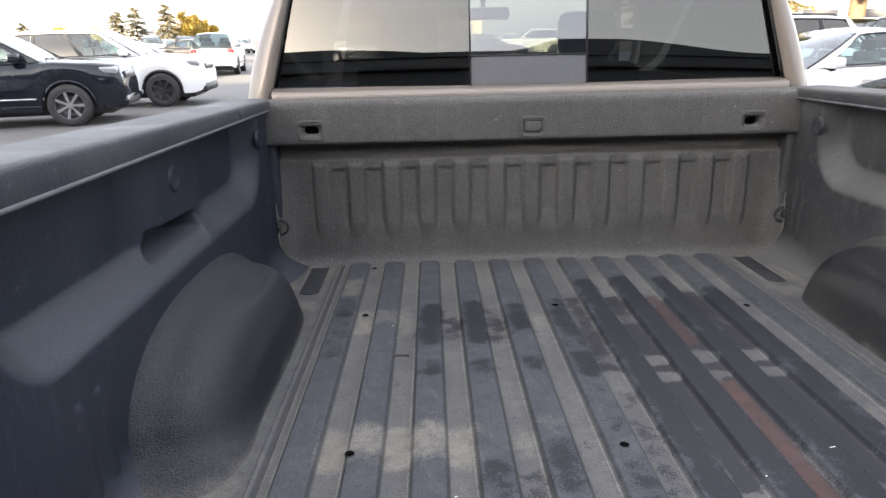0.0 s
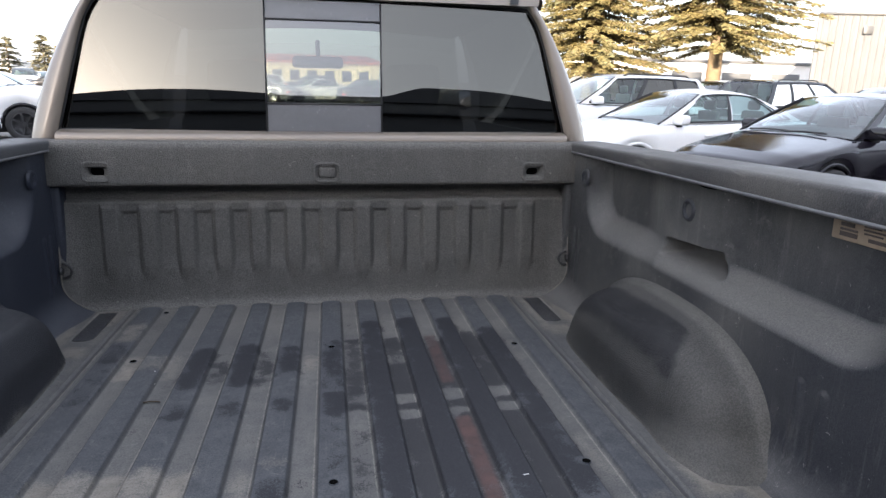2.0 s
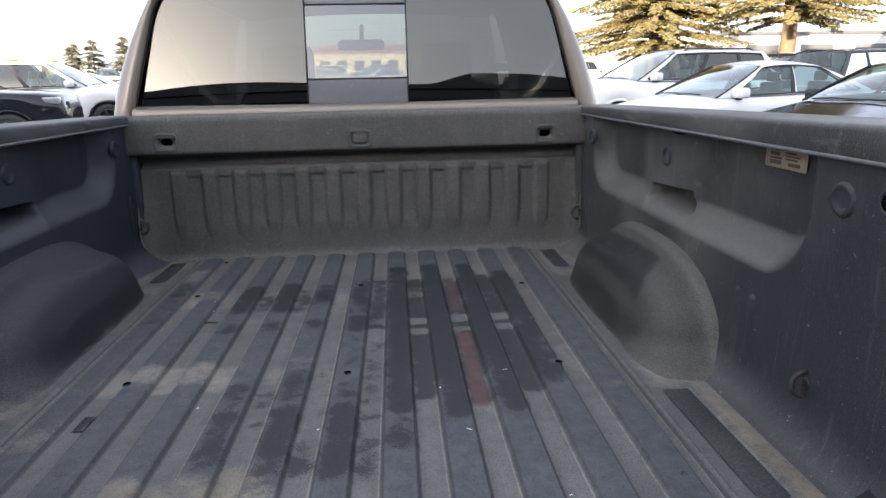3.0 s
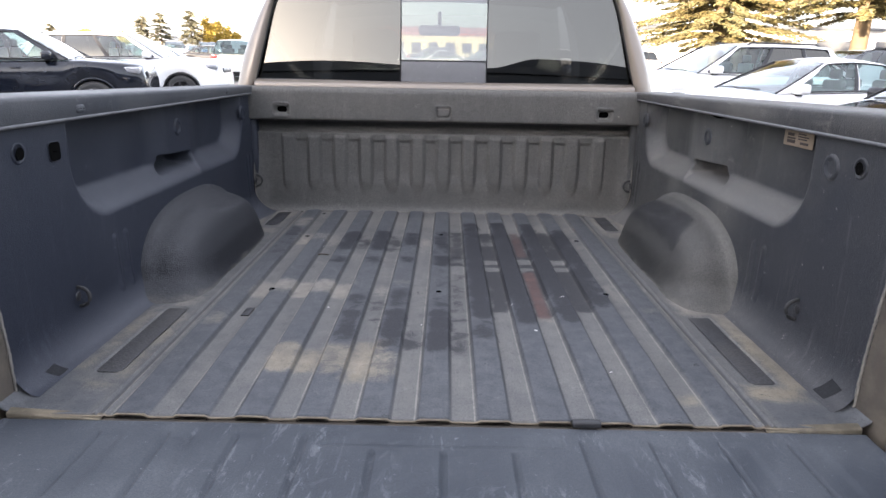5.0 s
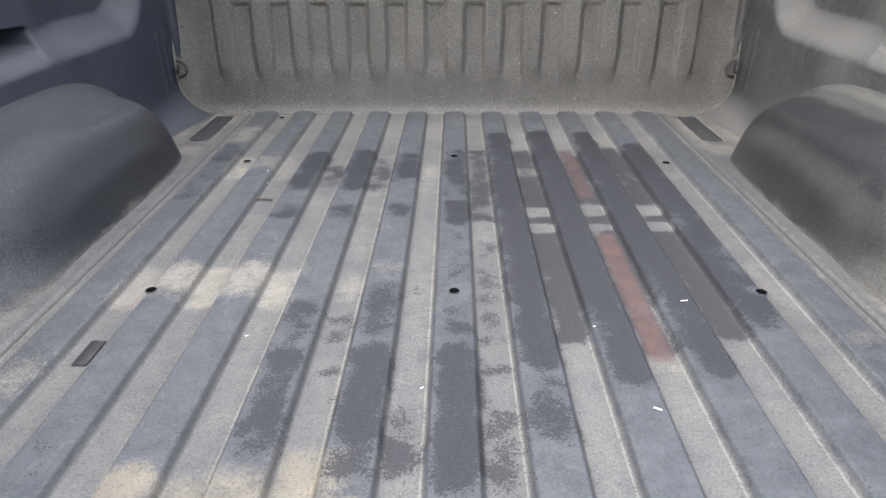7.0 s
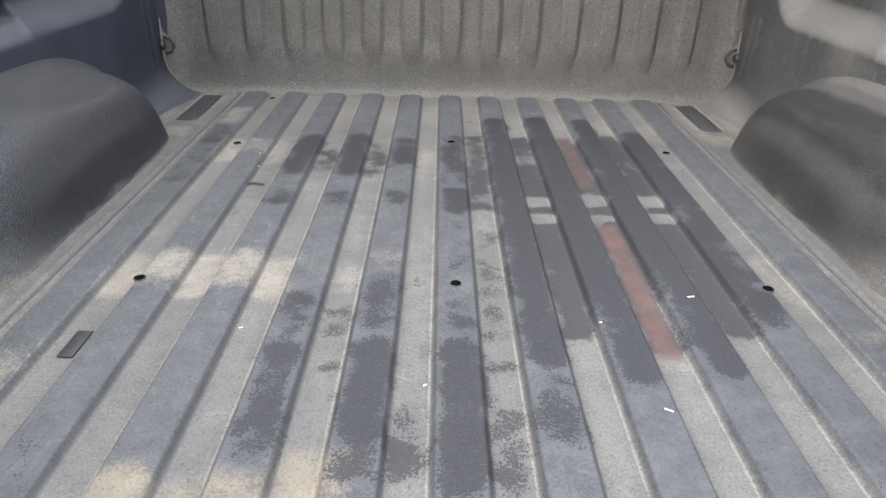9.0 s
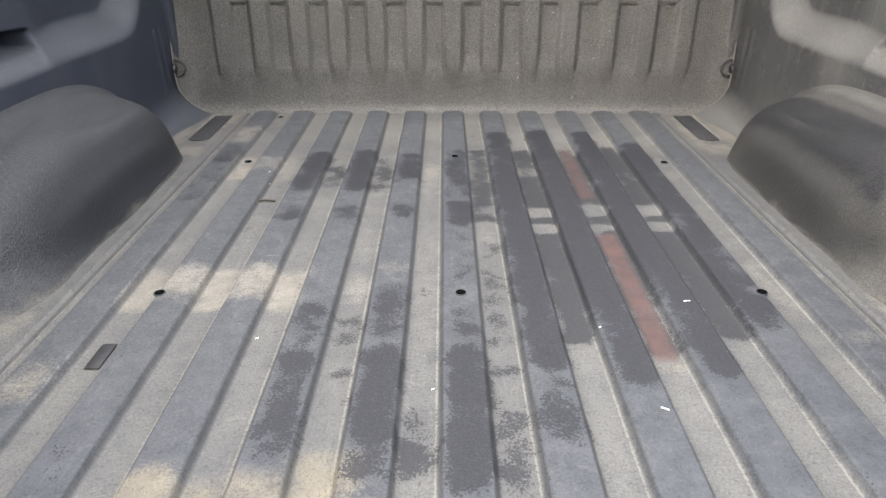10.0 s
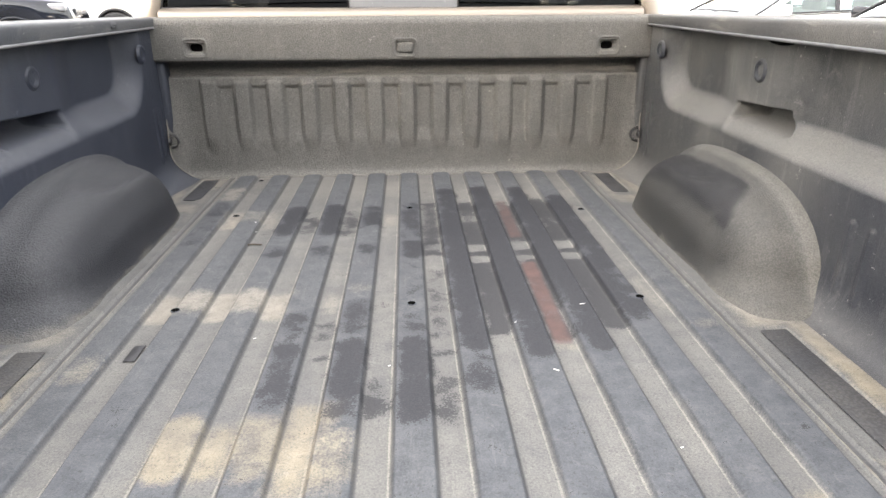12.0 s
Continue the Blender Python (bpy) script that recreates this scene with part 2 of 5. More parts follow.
    redf = ramp(nt, maths(nt, "ADD", attr(nt, "red"), maths(nt, "MULTIPLY", wet_rag, 0.32)), 0.36, 1.05, 0.0, 0.80)
    col = mix(nt, redf, col, mix(nt, ramp(nt, noise_at(nt, 9.0, 6.0, 0.7, 0.3), 0.30, 0.70), (0.046, 0.029, 0.027), (0.140, 0.075, 0.063)))
    link(nt, col, p.inputs["Base Color"])
    p.inputs["Roughness"].default_value = 0.6
    p.inputs["Specular IOR Level"].default_value = 0.3
    peb = noise_at(nt, 320.0, 2.0, 0.5)
    bump(nt, p, peb, 0.30, 0.0015)
    return m


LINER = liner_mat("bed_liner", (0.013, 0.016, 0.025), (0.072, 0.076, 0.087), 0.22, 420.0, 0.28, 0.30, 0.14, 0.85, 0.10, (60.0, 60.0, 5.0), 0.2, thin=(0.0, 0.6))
# passenger side: browner dust, and a paler tone for the light it gets
DUSTY_LIT_LINER = liner_mat("dusty_lit_bed_liner", (0.031, 0.0315, 0.033), (0.168, 0.161, 0.148), 0.80, 420.0, 0.28, 0.52, 0.22, 0.72, 0.10, (60.0, 60.0, 5.0), 0.2, thin=(0.40, 0.98), bare=(0.014, 0.0165, 0.024))
HEAD_LINER = liner_mat("headboard_liner", (0.066, 0.064, 0.060), (0.172, 0.163, 0.149), 0.42, 300.0, 0.75, 0.4, 0.25, 0.5, pits=0.45)
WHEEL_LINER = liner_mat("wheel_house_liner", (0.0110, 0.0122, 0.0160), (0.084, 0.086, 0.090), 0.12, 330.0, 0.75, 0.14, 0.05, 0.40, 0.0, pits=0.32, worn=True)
# paler twin for the passenger wheel house: dust, plus side light in colour
DUSTY_LIT_WHEEL = liner_mat("dusty_lit_wheel_house_liner", (0.021, 0.0212, 0.0215), (0.122, 0.117, 0.106), 0.36, 330.0, 0.75, 0.28, 0.10, 0.45, 0.0, pits=0.30, worn=True)
GRIME = liner_mat("grimy_insert", (0.031, 0.032, 0.036), (0.088, 0.082, 0.072), 0.6, 200.0, 0.3, 0.5, 0.0, 0.05)
GATE_LINER = liner_mat("tailgate_liner", (0.0145, 0.0190, 0.0265), (0.102, 0.109, 0.117), 0.76, 420.0, 0.2, 0.62, 0.0, 0.16, 0.40, (70.0, 16.0, 60.0), 0.1)
RAIL_PLASTIC = liner_mat("rail_plastic", (0.029, 0.032, 0.039), (0.125, 0.122, 0.117), 0.62, 300.0, 0.25, 0.62, 0.10, 0.30, 0.30, (45.0, 6.0, 45.0), 0.12)
# passenger rail: dustier copy, with that side's light in its paler colour
DUSTY_LIT_RAIL = liner_mat("dusty_lit_rail_plastic", (0.036, 0.036, 0.038), (0.132, 0.124, 0.112), 0.72, 300.0, 0.25, 0.62, 0.15, 0.32, 0.25, (45.0, 6.0, 45.0), 0.12)
WORN = mat("worn_plastic", (0.11, 0.11, 0.115), 0.6, dirt=(0.05, 0.05, 0.055), dirt_scale=25, amount=0.9, grain=200, grain_bump=0.3)
BRONZE = mat("bronze_paint", (0.190, 0.160, 0.132), 0.38, 0.45, dirt=(0.20, 0.165, 0.125), dirt_scale=6, amount=0.4, grain=900, grain_bump=0.0, coat=0.6)
DUSTY_BRONZE = mat("dusty_bronze_paint", (0.072, 0.061, 0.051), 0.55, 0.2, dirt=(0.165, 0.139, 0.106), dirt_scale=16, amount=0.6, grain=120, grain_bump=0.2)
LIP = mat("dusty_lip", (0.155, 0.128, 0.092), 0.7, dirt=(0.06, 0.048, 0.038), dirt_scale=30, amount=0.9, grain=150, grain_bump=0.3)
SEAM_DUST = mat("dusty_seam", (0.135, 0.125, 0.110), 0.8, dirt=(0.07, 0.065, 0.06), dirt_scale=35, amount=0.9, grain=180, grain_bump=0.3)
SILL_TAN = mat("dusty_sill_paint", (0.075, 0.063, 0.044), 0.7, dirt=(0.190, 0.160, 0.112), dirt_scale=26, amount=0.9, grain=120, grain_bump=0.3)
TORN = mat("torn_liner_edge", (0.006, 0.0065, 0.008), 0.9, dirt=(0.013, 0.014, 0.017), dirt_scale=60, amount=0.6, grain=250, grain_bump=0.4)
GAP_SHADE = mat("gap_shade", (0.020, 0.015, 0.011), 0.9, dirt=(0.06, 0.046, 0.032), dirt_scale=60, amount=0.8, grain=200)
FLAKE_PLASTIC = mat("chalky_plastic", (0.50, 0.49, 0.46), 0.6, dirt_scale=30, grain=200)
BLACK = mat("black_plastic", (0.015, 0.015, 0.017), 0.5, grain=200)
# sheenless near-black: the shade inside holes and gaps, put into colour
CAVITY_SHADE = mat("cavity_shade", (0.004, 0.004, 0.004), 0.9, grain=100)
CAVITY_SHADE.node_tree.nodes["Principled BSDF"].inputs["Specular IOR Level"].default_value = 0.0
RUBBER = mat("tyre_rubber", (0.022, 0.022, 0.023), 0.75, grain=90, dirt=(0.05, 0.045, 0.04))
CHROME = mat("bright_metal", (0.62, 0.62, 0.63), 0.22, 1.0, grain=80, grain_bump=0.0)
ALLOY = mat("alloy_rim", (0.36, 0.36, 0.37), 0.32, 0.9, grain=80, grain_bump=0.0)
DARK_ALLOY = mat("dark_alloy_rim", (0.10, 0.10, 0.105), 0.35, 0.8, grain=80, grain_bump=0.0)
STEEL = mat("dull_steel", (0.12, 0.12, 0.12), 0.45, 0.7, grain=120)
SEAT = mat("seat_cloth", (0.030, 0.030, 0.032), 0.9, grain=150)
CAR_SEAT = mat("pale_car_seat", (0.24, 0.25, 0.24), 0.9, grain=150)
HEADLINER = mat("cab_headliner", (0.30, 0.29, 0.28), 0.9, grain=150)
# its warm sheen puts the sky's low glow into the panes' reflections
TINTED = glass_mat("tinted_glass", (0.022, 0.024, 0.026), gain=2.25, sheen=(1.0, 0.97, 0.88))
CLEAR = glass_mat("clear_glass", (0.31, 0.34, 0.31), gain=3.0)
CAR_GLASS = glass_mat("car_glass", (0.62, 0.76, 0.74), 0.0, 1.5, 1.6)
SCREEN_GLASS = glass_mat("windshield_glass", (0.42, 0.52, 0.53), 0.0, 1.5, 1.9)
GREY_PANEL = mat("grey_glass_band", (0.095, 0.095, 0.10), 0.22, grain=80, grain_bump=0.0, coat=0.4)
RED_LENS = mat("red_lens", (0.55, 0.02, 0.02), 0.12, grain=60, grain_bump=0.0, coat=1.0)
CLEAR_LENS = mat("clear_lens", (0.65, 0.62, 0.58), 0.10, grain=60, grain_bump=0.0, coat=1.0)
HEAD_LENS = mat("headlight_lens", (0.30, 0.31, 0.33), 0.08, 0.3, grain=40, grain_bump=0.0, coat=1.0)
AMBER_LENS = mat("amber_lens", (0.60, 0.16, 0.02), 0.12, grain=60, grain_bump=0.0, coat=1.0)
ASPHALT = mat("asphalt", (0.13, 0.125, 0.118), 0.85, dirt=(0.19, 0.18, 0.165), dirt_scale=0.35, amount=0.6, grain=40, grain_bump=0.5)


# ---- mesh helpers ----
def finish(bm, name, material, smooth=True):
    me = bpy.data.meshes.new(name)
    if smooth:
        for f in bm.faces:
            f.smooth = True
    bm.to_mesh(me)
    bm.free()
    if material:
        me.materials.append(material)
    return me


def part(name, bm, material, parent, label="", smooth=True, m=None):
    ob = new(name, finish(bm, name, material, smooth))
    ob.parent = parent
    if m is not None:
        ob.matrix_local = m
    return tagged(ob, label)


def thing(name, label, category, m=None, group="", kind=""):
    ob = new(name)
    if m is not None:
        ob.matrix_world = m
    return tagged(ob, label, category, group, kind)


def box(x0, x1, y0, y1, z0, z1, bevel=0.0, seg=2, bm=None):
    made = bmesh.new()
    bmesh.ops.create_cube(made, size=1.0)
    for v in made.verts:
        v.co = Vector(((x0, x1)[v.co.x > 0], (y0, y1)[v.co.y > 0], (z0, z1)[v.co.z > 0]))
    if bevel:
        bmesh.ops.bevel(made, geom=list(made.edges), offset=bevel, segments=seg, affect="EDGES", profile=0.5)
    if bm is None:
        return made
    me = bpy.data.meshes.new("tmp")
    made.to_mesh(me)
    made.free()
    bm.from_mesh(me)
    bpy.data.meshes.remove(me)
    return bm


def grid(nu, nv, fn, bm=None):
    """A sheet of nu x nv points; fn(i, j) gives each one's place."""
    bm = bm or bmesh.new()
    vs = [[bm.verts.new(fn(i, j)) for j in range(nv)] for i in range(nu)]
    for i in range(nu - 1):
        for j in range(nv - 1):
            bm.faces.new((vs[i][j], vs[i + 1][j], vs[i + 1][j + 1], vs[i][j + 1]))
    return bm


def tube(points, radius, seg=10, bm=None, close=False):
    bm = bm or bmesh.new()
    pts = [Vector(p) for p in points]
    n = len(pts)
    rings = []
    for i, p in enumerate(pts):
        a, b = (pts[(i - 1) % n], pts[(i + 1) % n]) if close else (pts[max(0, i - 1)], pts[min(n - 1, i + 1)])
        d = (b - a).normalized()
        up = Vector((0, 0, 1)) if abs(d.z) < 0.9 else Vector((1, 0, 0))
        s = d.cross(up).normalized()
        u = s.cross(d)
        r = radius[i] if isinstance(radius, (list, tuple)) else radius
        rings.append([bm.verts.new(p + s * (math.cos(2 * math.pi * k / seg) * r) + u * (math.sin(2 * math.pi * k / seg) * r)) for k in range(seg)])
    for i in range(n if close else n - 1):
        a, b = rings[i], rings[(i + 1) % n]
        for k in range(seg):
            bm.faces.new((a[k], a[(k + 1) % seg], b[(k + 1) % seg], b[k]))
    if not close:
        bm.faces.new(rings[0][::-1])
        bm.faces.new(rings[-1])
    return bm


def disc_stack(profile, seg=24, bm=None, axis="y"):
    """A turned shape: (radius, along) pairs round an axis."""
    bm = bm or bmesh.new()
    rings = []
    for r, a in profile:
        ring = []
        for k in range(seg):
            c, s = math.cos(2 * math.pi * k / seg) * r, math.sin(2 * math.pi * k / seg) * r
            ring.append(bm.verts.new((c, a, s) if axis == "y" else (c, s, a) if axis == "z" else (a, c, s)))
        rings.append(ring)
    for a, b in zip(rings, rings[1:]):
        for k in range(seg):
            bm.faces.new((a[k], a[(k + 1) % seg], b[(k + 1) % seg], b[k]))
    return bm


def sst(a, b, v):
    t = min(1.0, max(0.0, (v - a) / (b - a)))
    return t * t * (3 - 2 * t)


def round_box(u, v, u0, u1, v0, v1, r):
    """Signed distance to a rounded rectangle."""
    qx, qy = abs(u - (u0 + u1) / 2) - (u1 - u0) / 2 + r, abs(v - (v0 + v1) / 2) - (v1 - v0) / 2 + r
    return math.hypot(max(qx, 0), max(qy, 0)) + min(max(qx, qy), 0) - r


def rounded_loop(u0, u1, v0, v1, r, seg=5):
    out = []
    for cu, cv, a0 in ((u1 - r, v1 - r, 0), (u0 + r, v1 - r, 90), (u0 + r, v0 + r, 180), (u1 - r, v0 + r, 270)):
        for k in range(seg + 1):
            a = radians(a0 + 90 * k / seg)
            out.append((cu + r * math.cos(a), cv + r * math.sin(a)))
    return out


def loops_bm(loops, cap=True, bm=None):
    """Joins rings of equal length into a skin; the last one is closed by a face."""
    bm = bm or bmesh.new()
    rings = [[bm.verts.new(p) for p in lp] for lp in loops]
    n = len(rings[0])
    for a, b in zip(rings, rings[1:]):
        for k in range(n):
            bm.faces.new((a[k], a[(k + 1) % n], b[(k + 1) % n], b[k]))
    if cap:
        bm.faces.new(rings[-1])
    return bm


# ---- the ground ----
bm = grid(41, 41, lambda i, j: (-1000 + 50 * i, -1000 + 50 * j, 0.0))
ground = tagged(new("ground", finish(bm, "ground", ASPHALT)), "worn grey asphalt of a car dealer's lot", "ground", kind="structure")

# ---- the pickup truck ----
truck = thing("pickup_truck", "bronze crew-cab pickup with an open bed and lowered tailgate", "pickup truck", RAKE)
F = 0.850
PITCH = 0.1103
REAR, FOOT = 0.033, 1.768


def rib_at(x):
    """Height share of the floor ribs across the bed."""
    if abs(x) > 0.590:
        return 0.0
    d = abs((x / PITCH) - round(x / PITCH)) * PITCH
    return 1.0 - sst(0.0258, 0.0335, d)


def floor_z(x, y):
    tip = y + 0.30 * abs((x / PITCH) - round(x / PITCH)) * PITCH
    h = 0.0126 * (0.36 + 0.64 * sst(0.04, 0.32, y)) * rib_at(x) * (1.0 - sst(1.735, 1.755, tip))
    ax = abs(x)
    if 0.596 < ax < 0.623:
        h += 0.0025 * (1 if ax < 0.603 or ax > 0.616 else -1.6)
    if ax > 0.755:
        t = min(1.0, (ax - 0.755) / 0.06)
        h += 0.06 * (1 - math.sqrt(max(0.0, 1 - t * t)))
    # sunk strips beside the seams
    for y0, y1 in ((0.20, 0.575), (1.49, 1.735)):
        d = round_box(ax, y, 0.651, 0.709, y0, y1, 0.02)
        h -= 0.005 * (1 - sst(-0.006, 0.004, d))
    if y > 1.748:
        h += 0.012 * ((y - 1.748) / 0.02) ** 2
    return F + h


def soft_strip(x, y, strip, y0, y1, e, wet=False):
    """Soft share of one rib (whole number) or valley (half number) between two places along the bed."""
    rib = strip == int(strip)
    half, mid = ((0.0275, 0.004) if rib else (0.024, 0.0)) if wet else (0.033 if rib else 0.025, 0.0)
    dx = np.abs(x - strip * PITCH - mid) - half
    dy = np.abs(y - (y0 + y1) / 2) - (y1 - y0) / 2
    r = half * 0.95 if rib else 0.016
    d = np.hypot(np.maximum(dx + r, 0), np.maximum(dy + r, 0)) + np.minimum(np.maximum(dx + r, dy + r), 0) - r
    t = np.clip((d + e) / (2 * e), 0, 1)
    return 1 - t * t * (3 - 2 * t)


# stains, strip by strip: (strip, from, to, strength)
WET = [(1, 0.50, 1.52, 1.0), (1, 0.38, 0.50, 0.62), (1.5, 0.58, 1.41, 1.0), (2, 0.47, 1.54, 1.0), (2.5, 0.55, 1.41, 0.9), (3, 0.49, 1.53, 1.0), (3.5, 0.59, 1.43, 0.97),
       (4, 0.89, 1.43, 0.95), (4, 0.70, 0.89, 0.62), (4, 0.60, 0.70, 0.75), (2.5, 1.22, 1.32, 0.5)]
WET_MID = [(0.5, 1.03, 1.41, 0.72), (0.5, 0.98, 1.02, 0.8), (0.5, 0.57, 0.90, 0.52), (0.5, 0.50, 0.53, 0.8), (0.5, 0.30, 0.44, 0.52), (0, 1.06, 1.38, 0.62),
           (0, 0.94, 1.06, 0.95), (0, 0.72, 0.93, 0.40), (0, 0.57, 0.66, 0.55), (0, 0.31, 0.56, 1.0), (-0.5, 0.33, 0.45, 0.78)]
WET_FAR = [(-1, 1.17, 1.36, 0.85), (-1, 0.97, 1.04, 0.65), (-1, 0.57, 0.73, 0.62), (-1, 0.37, 0.56, 0.95), (-1, 0.31, 0.37, 0.56), (-1.5, 0.57, 0.65, 0.56), (-1.5, 0.50, 0.52, 0.6),
           (-2, 1.11, 1.38, 0.95), (-2, 0.96, 1.03, 0.72), (-2, 0.57, 0.67, 0.65), (-2, 0.35, 0.55, 0.80), (-3, 1.11, 1.36, 0.95), (-3, 0.96, 1.03, 0.65), (-1.5, 1.13, 1.34, 0.55), (-2.5, 1.14, 1.30, 0.52),
           (-5, 1.05, 1.42, 0.40)]
DRY = [(1.5, 1.00, 1.05, 1), (1.5, 0.93, 0.97, 1), (2.5, 1.01, 1.06, 1), (2.5, 0.94, 0.97, 1), (3.5, 1.01, 1.06, 1), (3.5, 0.94, 0.98, 1), (0.5, 0.90, 0.98, 0.8), (2.5, 1.44, 1.64, 1), (1.5, 1.22, 1.33, 0.35)]
SAND = [(2.5, 0.512, 0.548, 0.72), (-4.5, 0.66, 0.78, 1), (-4, 0.68, 0.80, 0.62), (-3.5, 0.66, 0.79, 1), (-3, 0.68, 0.80, 0.62), (-2.5, 0.66, 0.78, 0.95), (-1.5, 0.68, 0.79, 0.5), (-1, 0.75, 0.80, 0.6), (-4.5, 1.20, 1.35, 0.95),
        (-3.5, 1.19, 1.35, 0.52), (-0.5, 1.20, 1.32, 0.62), (-5, 1.43, 1.58, 0.75), (4.5, 0.66, 0.85, 0.36), (4.5, 1.20, 1.36, 0.42)]
SAND_REAR = [(-3, 0.20, 0.34, 1), (-2.5, 0.21, 0.33, 0.95), (-2, 0.19, 0.34, 0.60), (-1.5, 0.17, 0.38, 0.75), (-1, 0.18, 0.31, 0.60), (-5, 0.43, 0.54, 0.5), (4.5, 0.10, 0.15, 0.6), (-4.5, 1.60, 1.75, 0.45), (5, 0.55, 0.60, 0.5)]
PALE = [(2.5, 0.515, 0.56, 1), (2.5, 0.08, 0.52, 1), (1.5, 0.12, 0.57, 0.9), (3.5, 0.08, 0.58, 0.9), (4, 0.15, 0.21, 0.8), (0.5, 0.12, 0.30, 0.7), (4.5, 0.28, 0.60, 0.7), (-3.5, 0.80, 1.16, 0.5), (-0.5, 0.48, 1.60, 0.7), (-1.5, 0.70, 1.60, 0.6),
        (-2.5, 0.80, 1.12, 0.6), (2.5, 0.505, 0.545, 1), (2.5, 1.44, 1.70, 1), (1.5, 1.42, 1.70, 0.6), (-2.5, 0.40, 0.64, 0.6), (-3.5, 0.10, 0.64, 0.5), (-4.5, 0.10, 0.64, 0.45), (0.5, 0.88, 0.98, 0.8), (0, 0.60, 0.92, 0.4)]
RED = [(2.5, 1.09, 1.42, 0.70), (2.5, 0.535, 0.93, 1)]
# stains that run on across ribs and valleys: (from x, to x, from y, to y, strength)
WET_FIELD = [(0.075, 0.455, 0.66, 1.38, 0.80), (0.085, 0.30, 0.60, 0.70, 0.72), (-0.37, -0.10, 1.14, 1.30, 0.50), (0.02, 0.10, 1.05, 1.36, 0.52), (-0.25, -0.12, 0.585, 0.64, 0.50), (-0.13, 0.05, 0.34, 0.42, 0.50)]
SAND_FIELD = [(-0.515, -0.245, 0.672, 0.785, 0.72), (-0.365, -0.125, 0.215, 0.335, 0.78), (-0.20, -0.10, 0.17, 0.37, 0.66), (-0.52, -0.37, 1.22, 1.34, 0.50)]
# sand caught outside the seams: (from x, to x, from y, to y)
CORNER_SAND = [(2.5, 0.512, 0.548, 0.72), (-0.745, -0.715, 1.38, 1.60), (-0.71, -0.63, 1.60, 1.74), (0.714, 0.765, 0.18, 0.60), (-0.760, -0.718, 0.20, 0.58), (0.715, 0.80, 1.44, 1.74),
               (0.63, 0.72, 1.735, 1.76), (-0.70, -0.63, 0.585, 0.68), (-0.65, -0.63, 1.22, 1.56), (0.63, 0.655, 1.42, 1.70), (-0.70, -0.64, 1.36, 1.44), (0.64, 0.72, 1.38, 1.46),
               (0.64, 0.80, 0.585, 0.70), (0.63, 0.74, 0.13, 0.19), (-0.66, -0.625, 0.14, 0.55), (-0.70, -0.63, 0.12, 0.17)]
xs = np.linspace(-0.815, 0.815, 901)
ys = np.linspace(REAR, FOOT, 232)
bm = grid(len(xs), len(ys), lambda i, j: (xs[i], ys[j], floor_z(xs[i], ys[j])))
# a thin turned-down edge at the rear, following the ribs
bm.edges.ensure_lookup_table()
rear = [e for e in bm.edges if e.is_boundary and all(abs(v.co.y - REAR) < 1e-5 for v in e.verts)]
made = bmesh.ops.extrude_edge_only(bm, edges=rear)
for v in made["geom"]:
    if isinstance(v, bmesh.types.BMVert):
        v.co.z -= 0.004
        v.co.y += 0.0015
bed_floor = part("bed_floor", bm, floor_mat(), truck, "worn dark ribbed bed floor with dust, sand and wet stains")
me = bed_floor.data
co = np.empty(len(me.vertices) * 3)
me.vertices.foreach_get("co", co)
co = co.reshape(-1, 3)
vx, vy = co[:, 0], co[:, 1]
for name, strips, edge in (("wet", WET + WET_MID + WET_FAR, 0.021), ("sand", SAND + SAND_REAR, 0.026), ("red", RED, 0.014), ("pale", PALE, 0.03)):
    vals = np.zeros(len(co))
    for strip, y0, y1, share in strips:
        vals = np.maximum(vals, share * soft_strip(vx, vy, strip, y0, y1, edge, name == "wet") * (np.clip(1.6 - np.abs(vx - strip * PITCH) / 0.019, 0, 1) if name == "red" else 1.0))
    for x0, x1, y0, y1, share in (WET_FIELD if name == "wet" else SAND_FIELD if name == "sand" else ()):
        d = np.maximum(np.abs(vx - (x0 + x1) / 2) - (x1 - x0) / 2, np.abs(vy - (y0 + y1) / 2) - (y1 - y0) / 2)
        vals = np.maximum(vals, share * np.clip(0.5 - d / 0.05, 0, 1))
    if name in ("wet", "red"):
        for strip, y0, y1, share in DRY:
            vals *= 1.0 - share * soft_strip(vx, vy, strip, y0, y1, 0.010)
    if name == "sand":
        for x0, x1, y0, y1 in CORNER_SAND:
            d = np.maximum(np.abs(vx - (x0 + x1) / 2) - (x1 - x0) / 2, np.abs(vy - (y0 + y1) / 2) - (y1 - y0) / 2)
            vals = np.maximum(vals, (1.0 if x0 > 0 or y0 > 1.3 else 0.62) * np.clip(0.5 - d / 0.05, 0, 1))
    a = me.attributes.new(name, "FLOAT", "POINT")
    a.data.foreach_set("value", vals)
# swept by loading at the open end, least in the middle valleys
a = me.attributes.new("swept", "FLOAT", "POINT")
loaded = np.clip(1.22 + 0.42 * np.clip((vx - 0.05) / 0.15, 0, 1) - vy / 0.56, 0, 1) * (0.62 + 0.38 * np.clip(np.abs(vx) / 0.3, 0, 1)) * np.array([0.40 + 0.60 * rib_at(x) for x in vx])
beside = np.clip((np.abs(vx) - 0.722) / 0.02, 0, 1) * np.clip((0.68 - vy) / 0.06, 0, 1)
corner = np.clip((np.abs(vx) - 0.63) / 0.01, 0, 1) * np.clip((0.145 - vy + 0.25 * (np.abs(vx) - 0.63)) / 0.015, 0, 1)
a.data.foreach_set("value", np.maximum(loaded, 1.25 * np.maximum(beside, corner)))
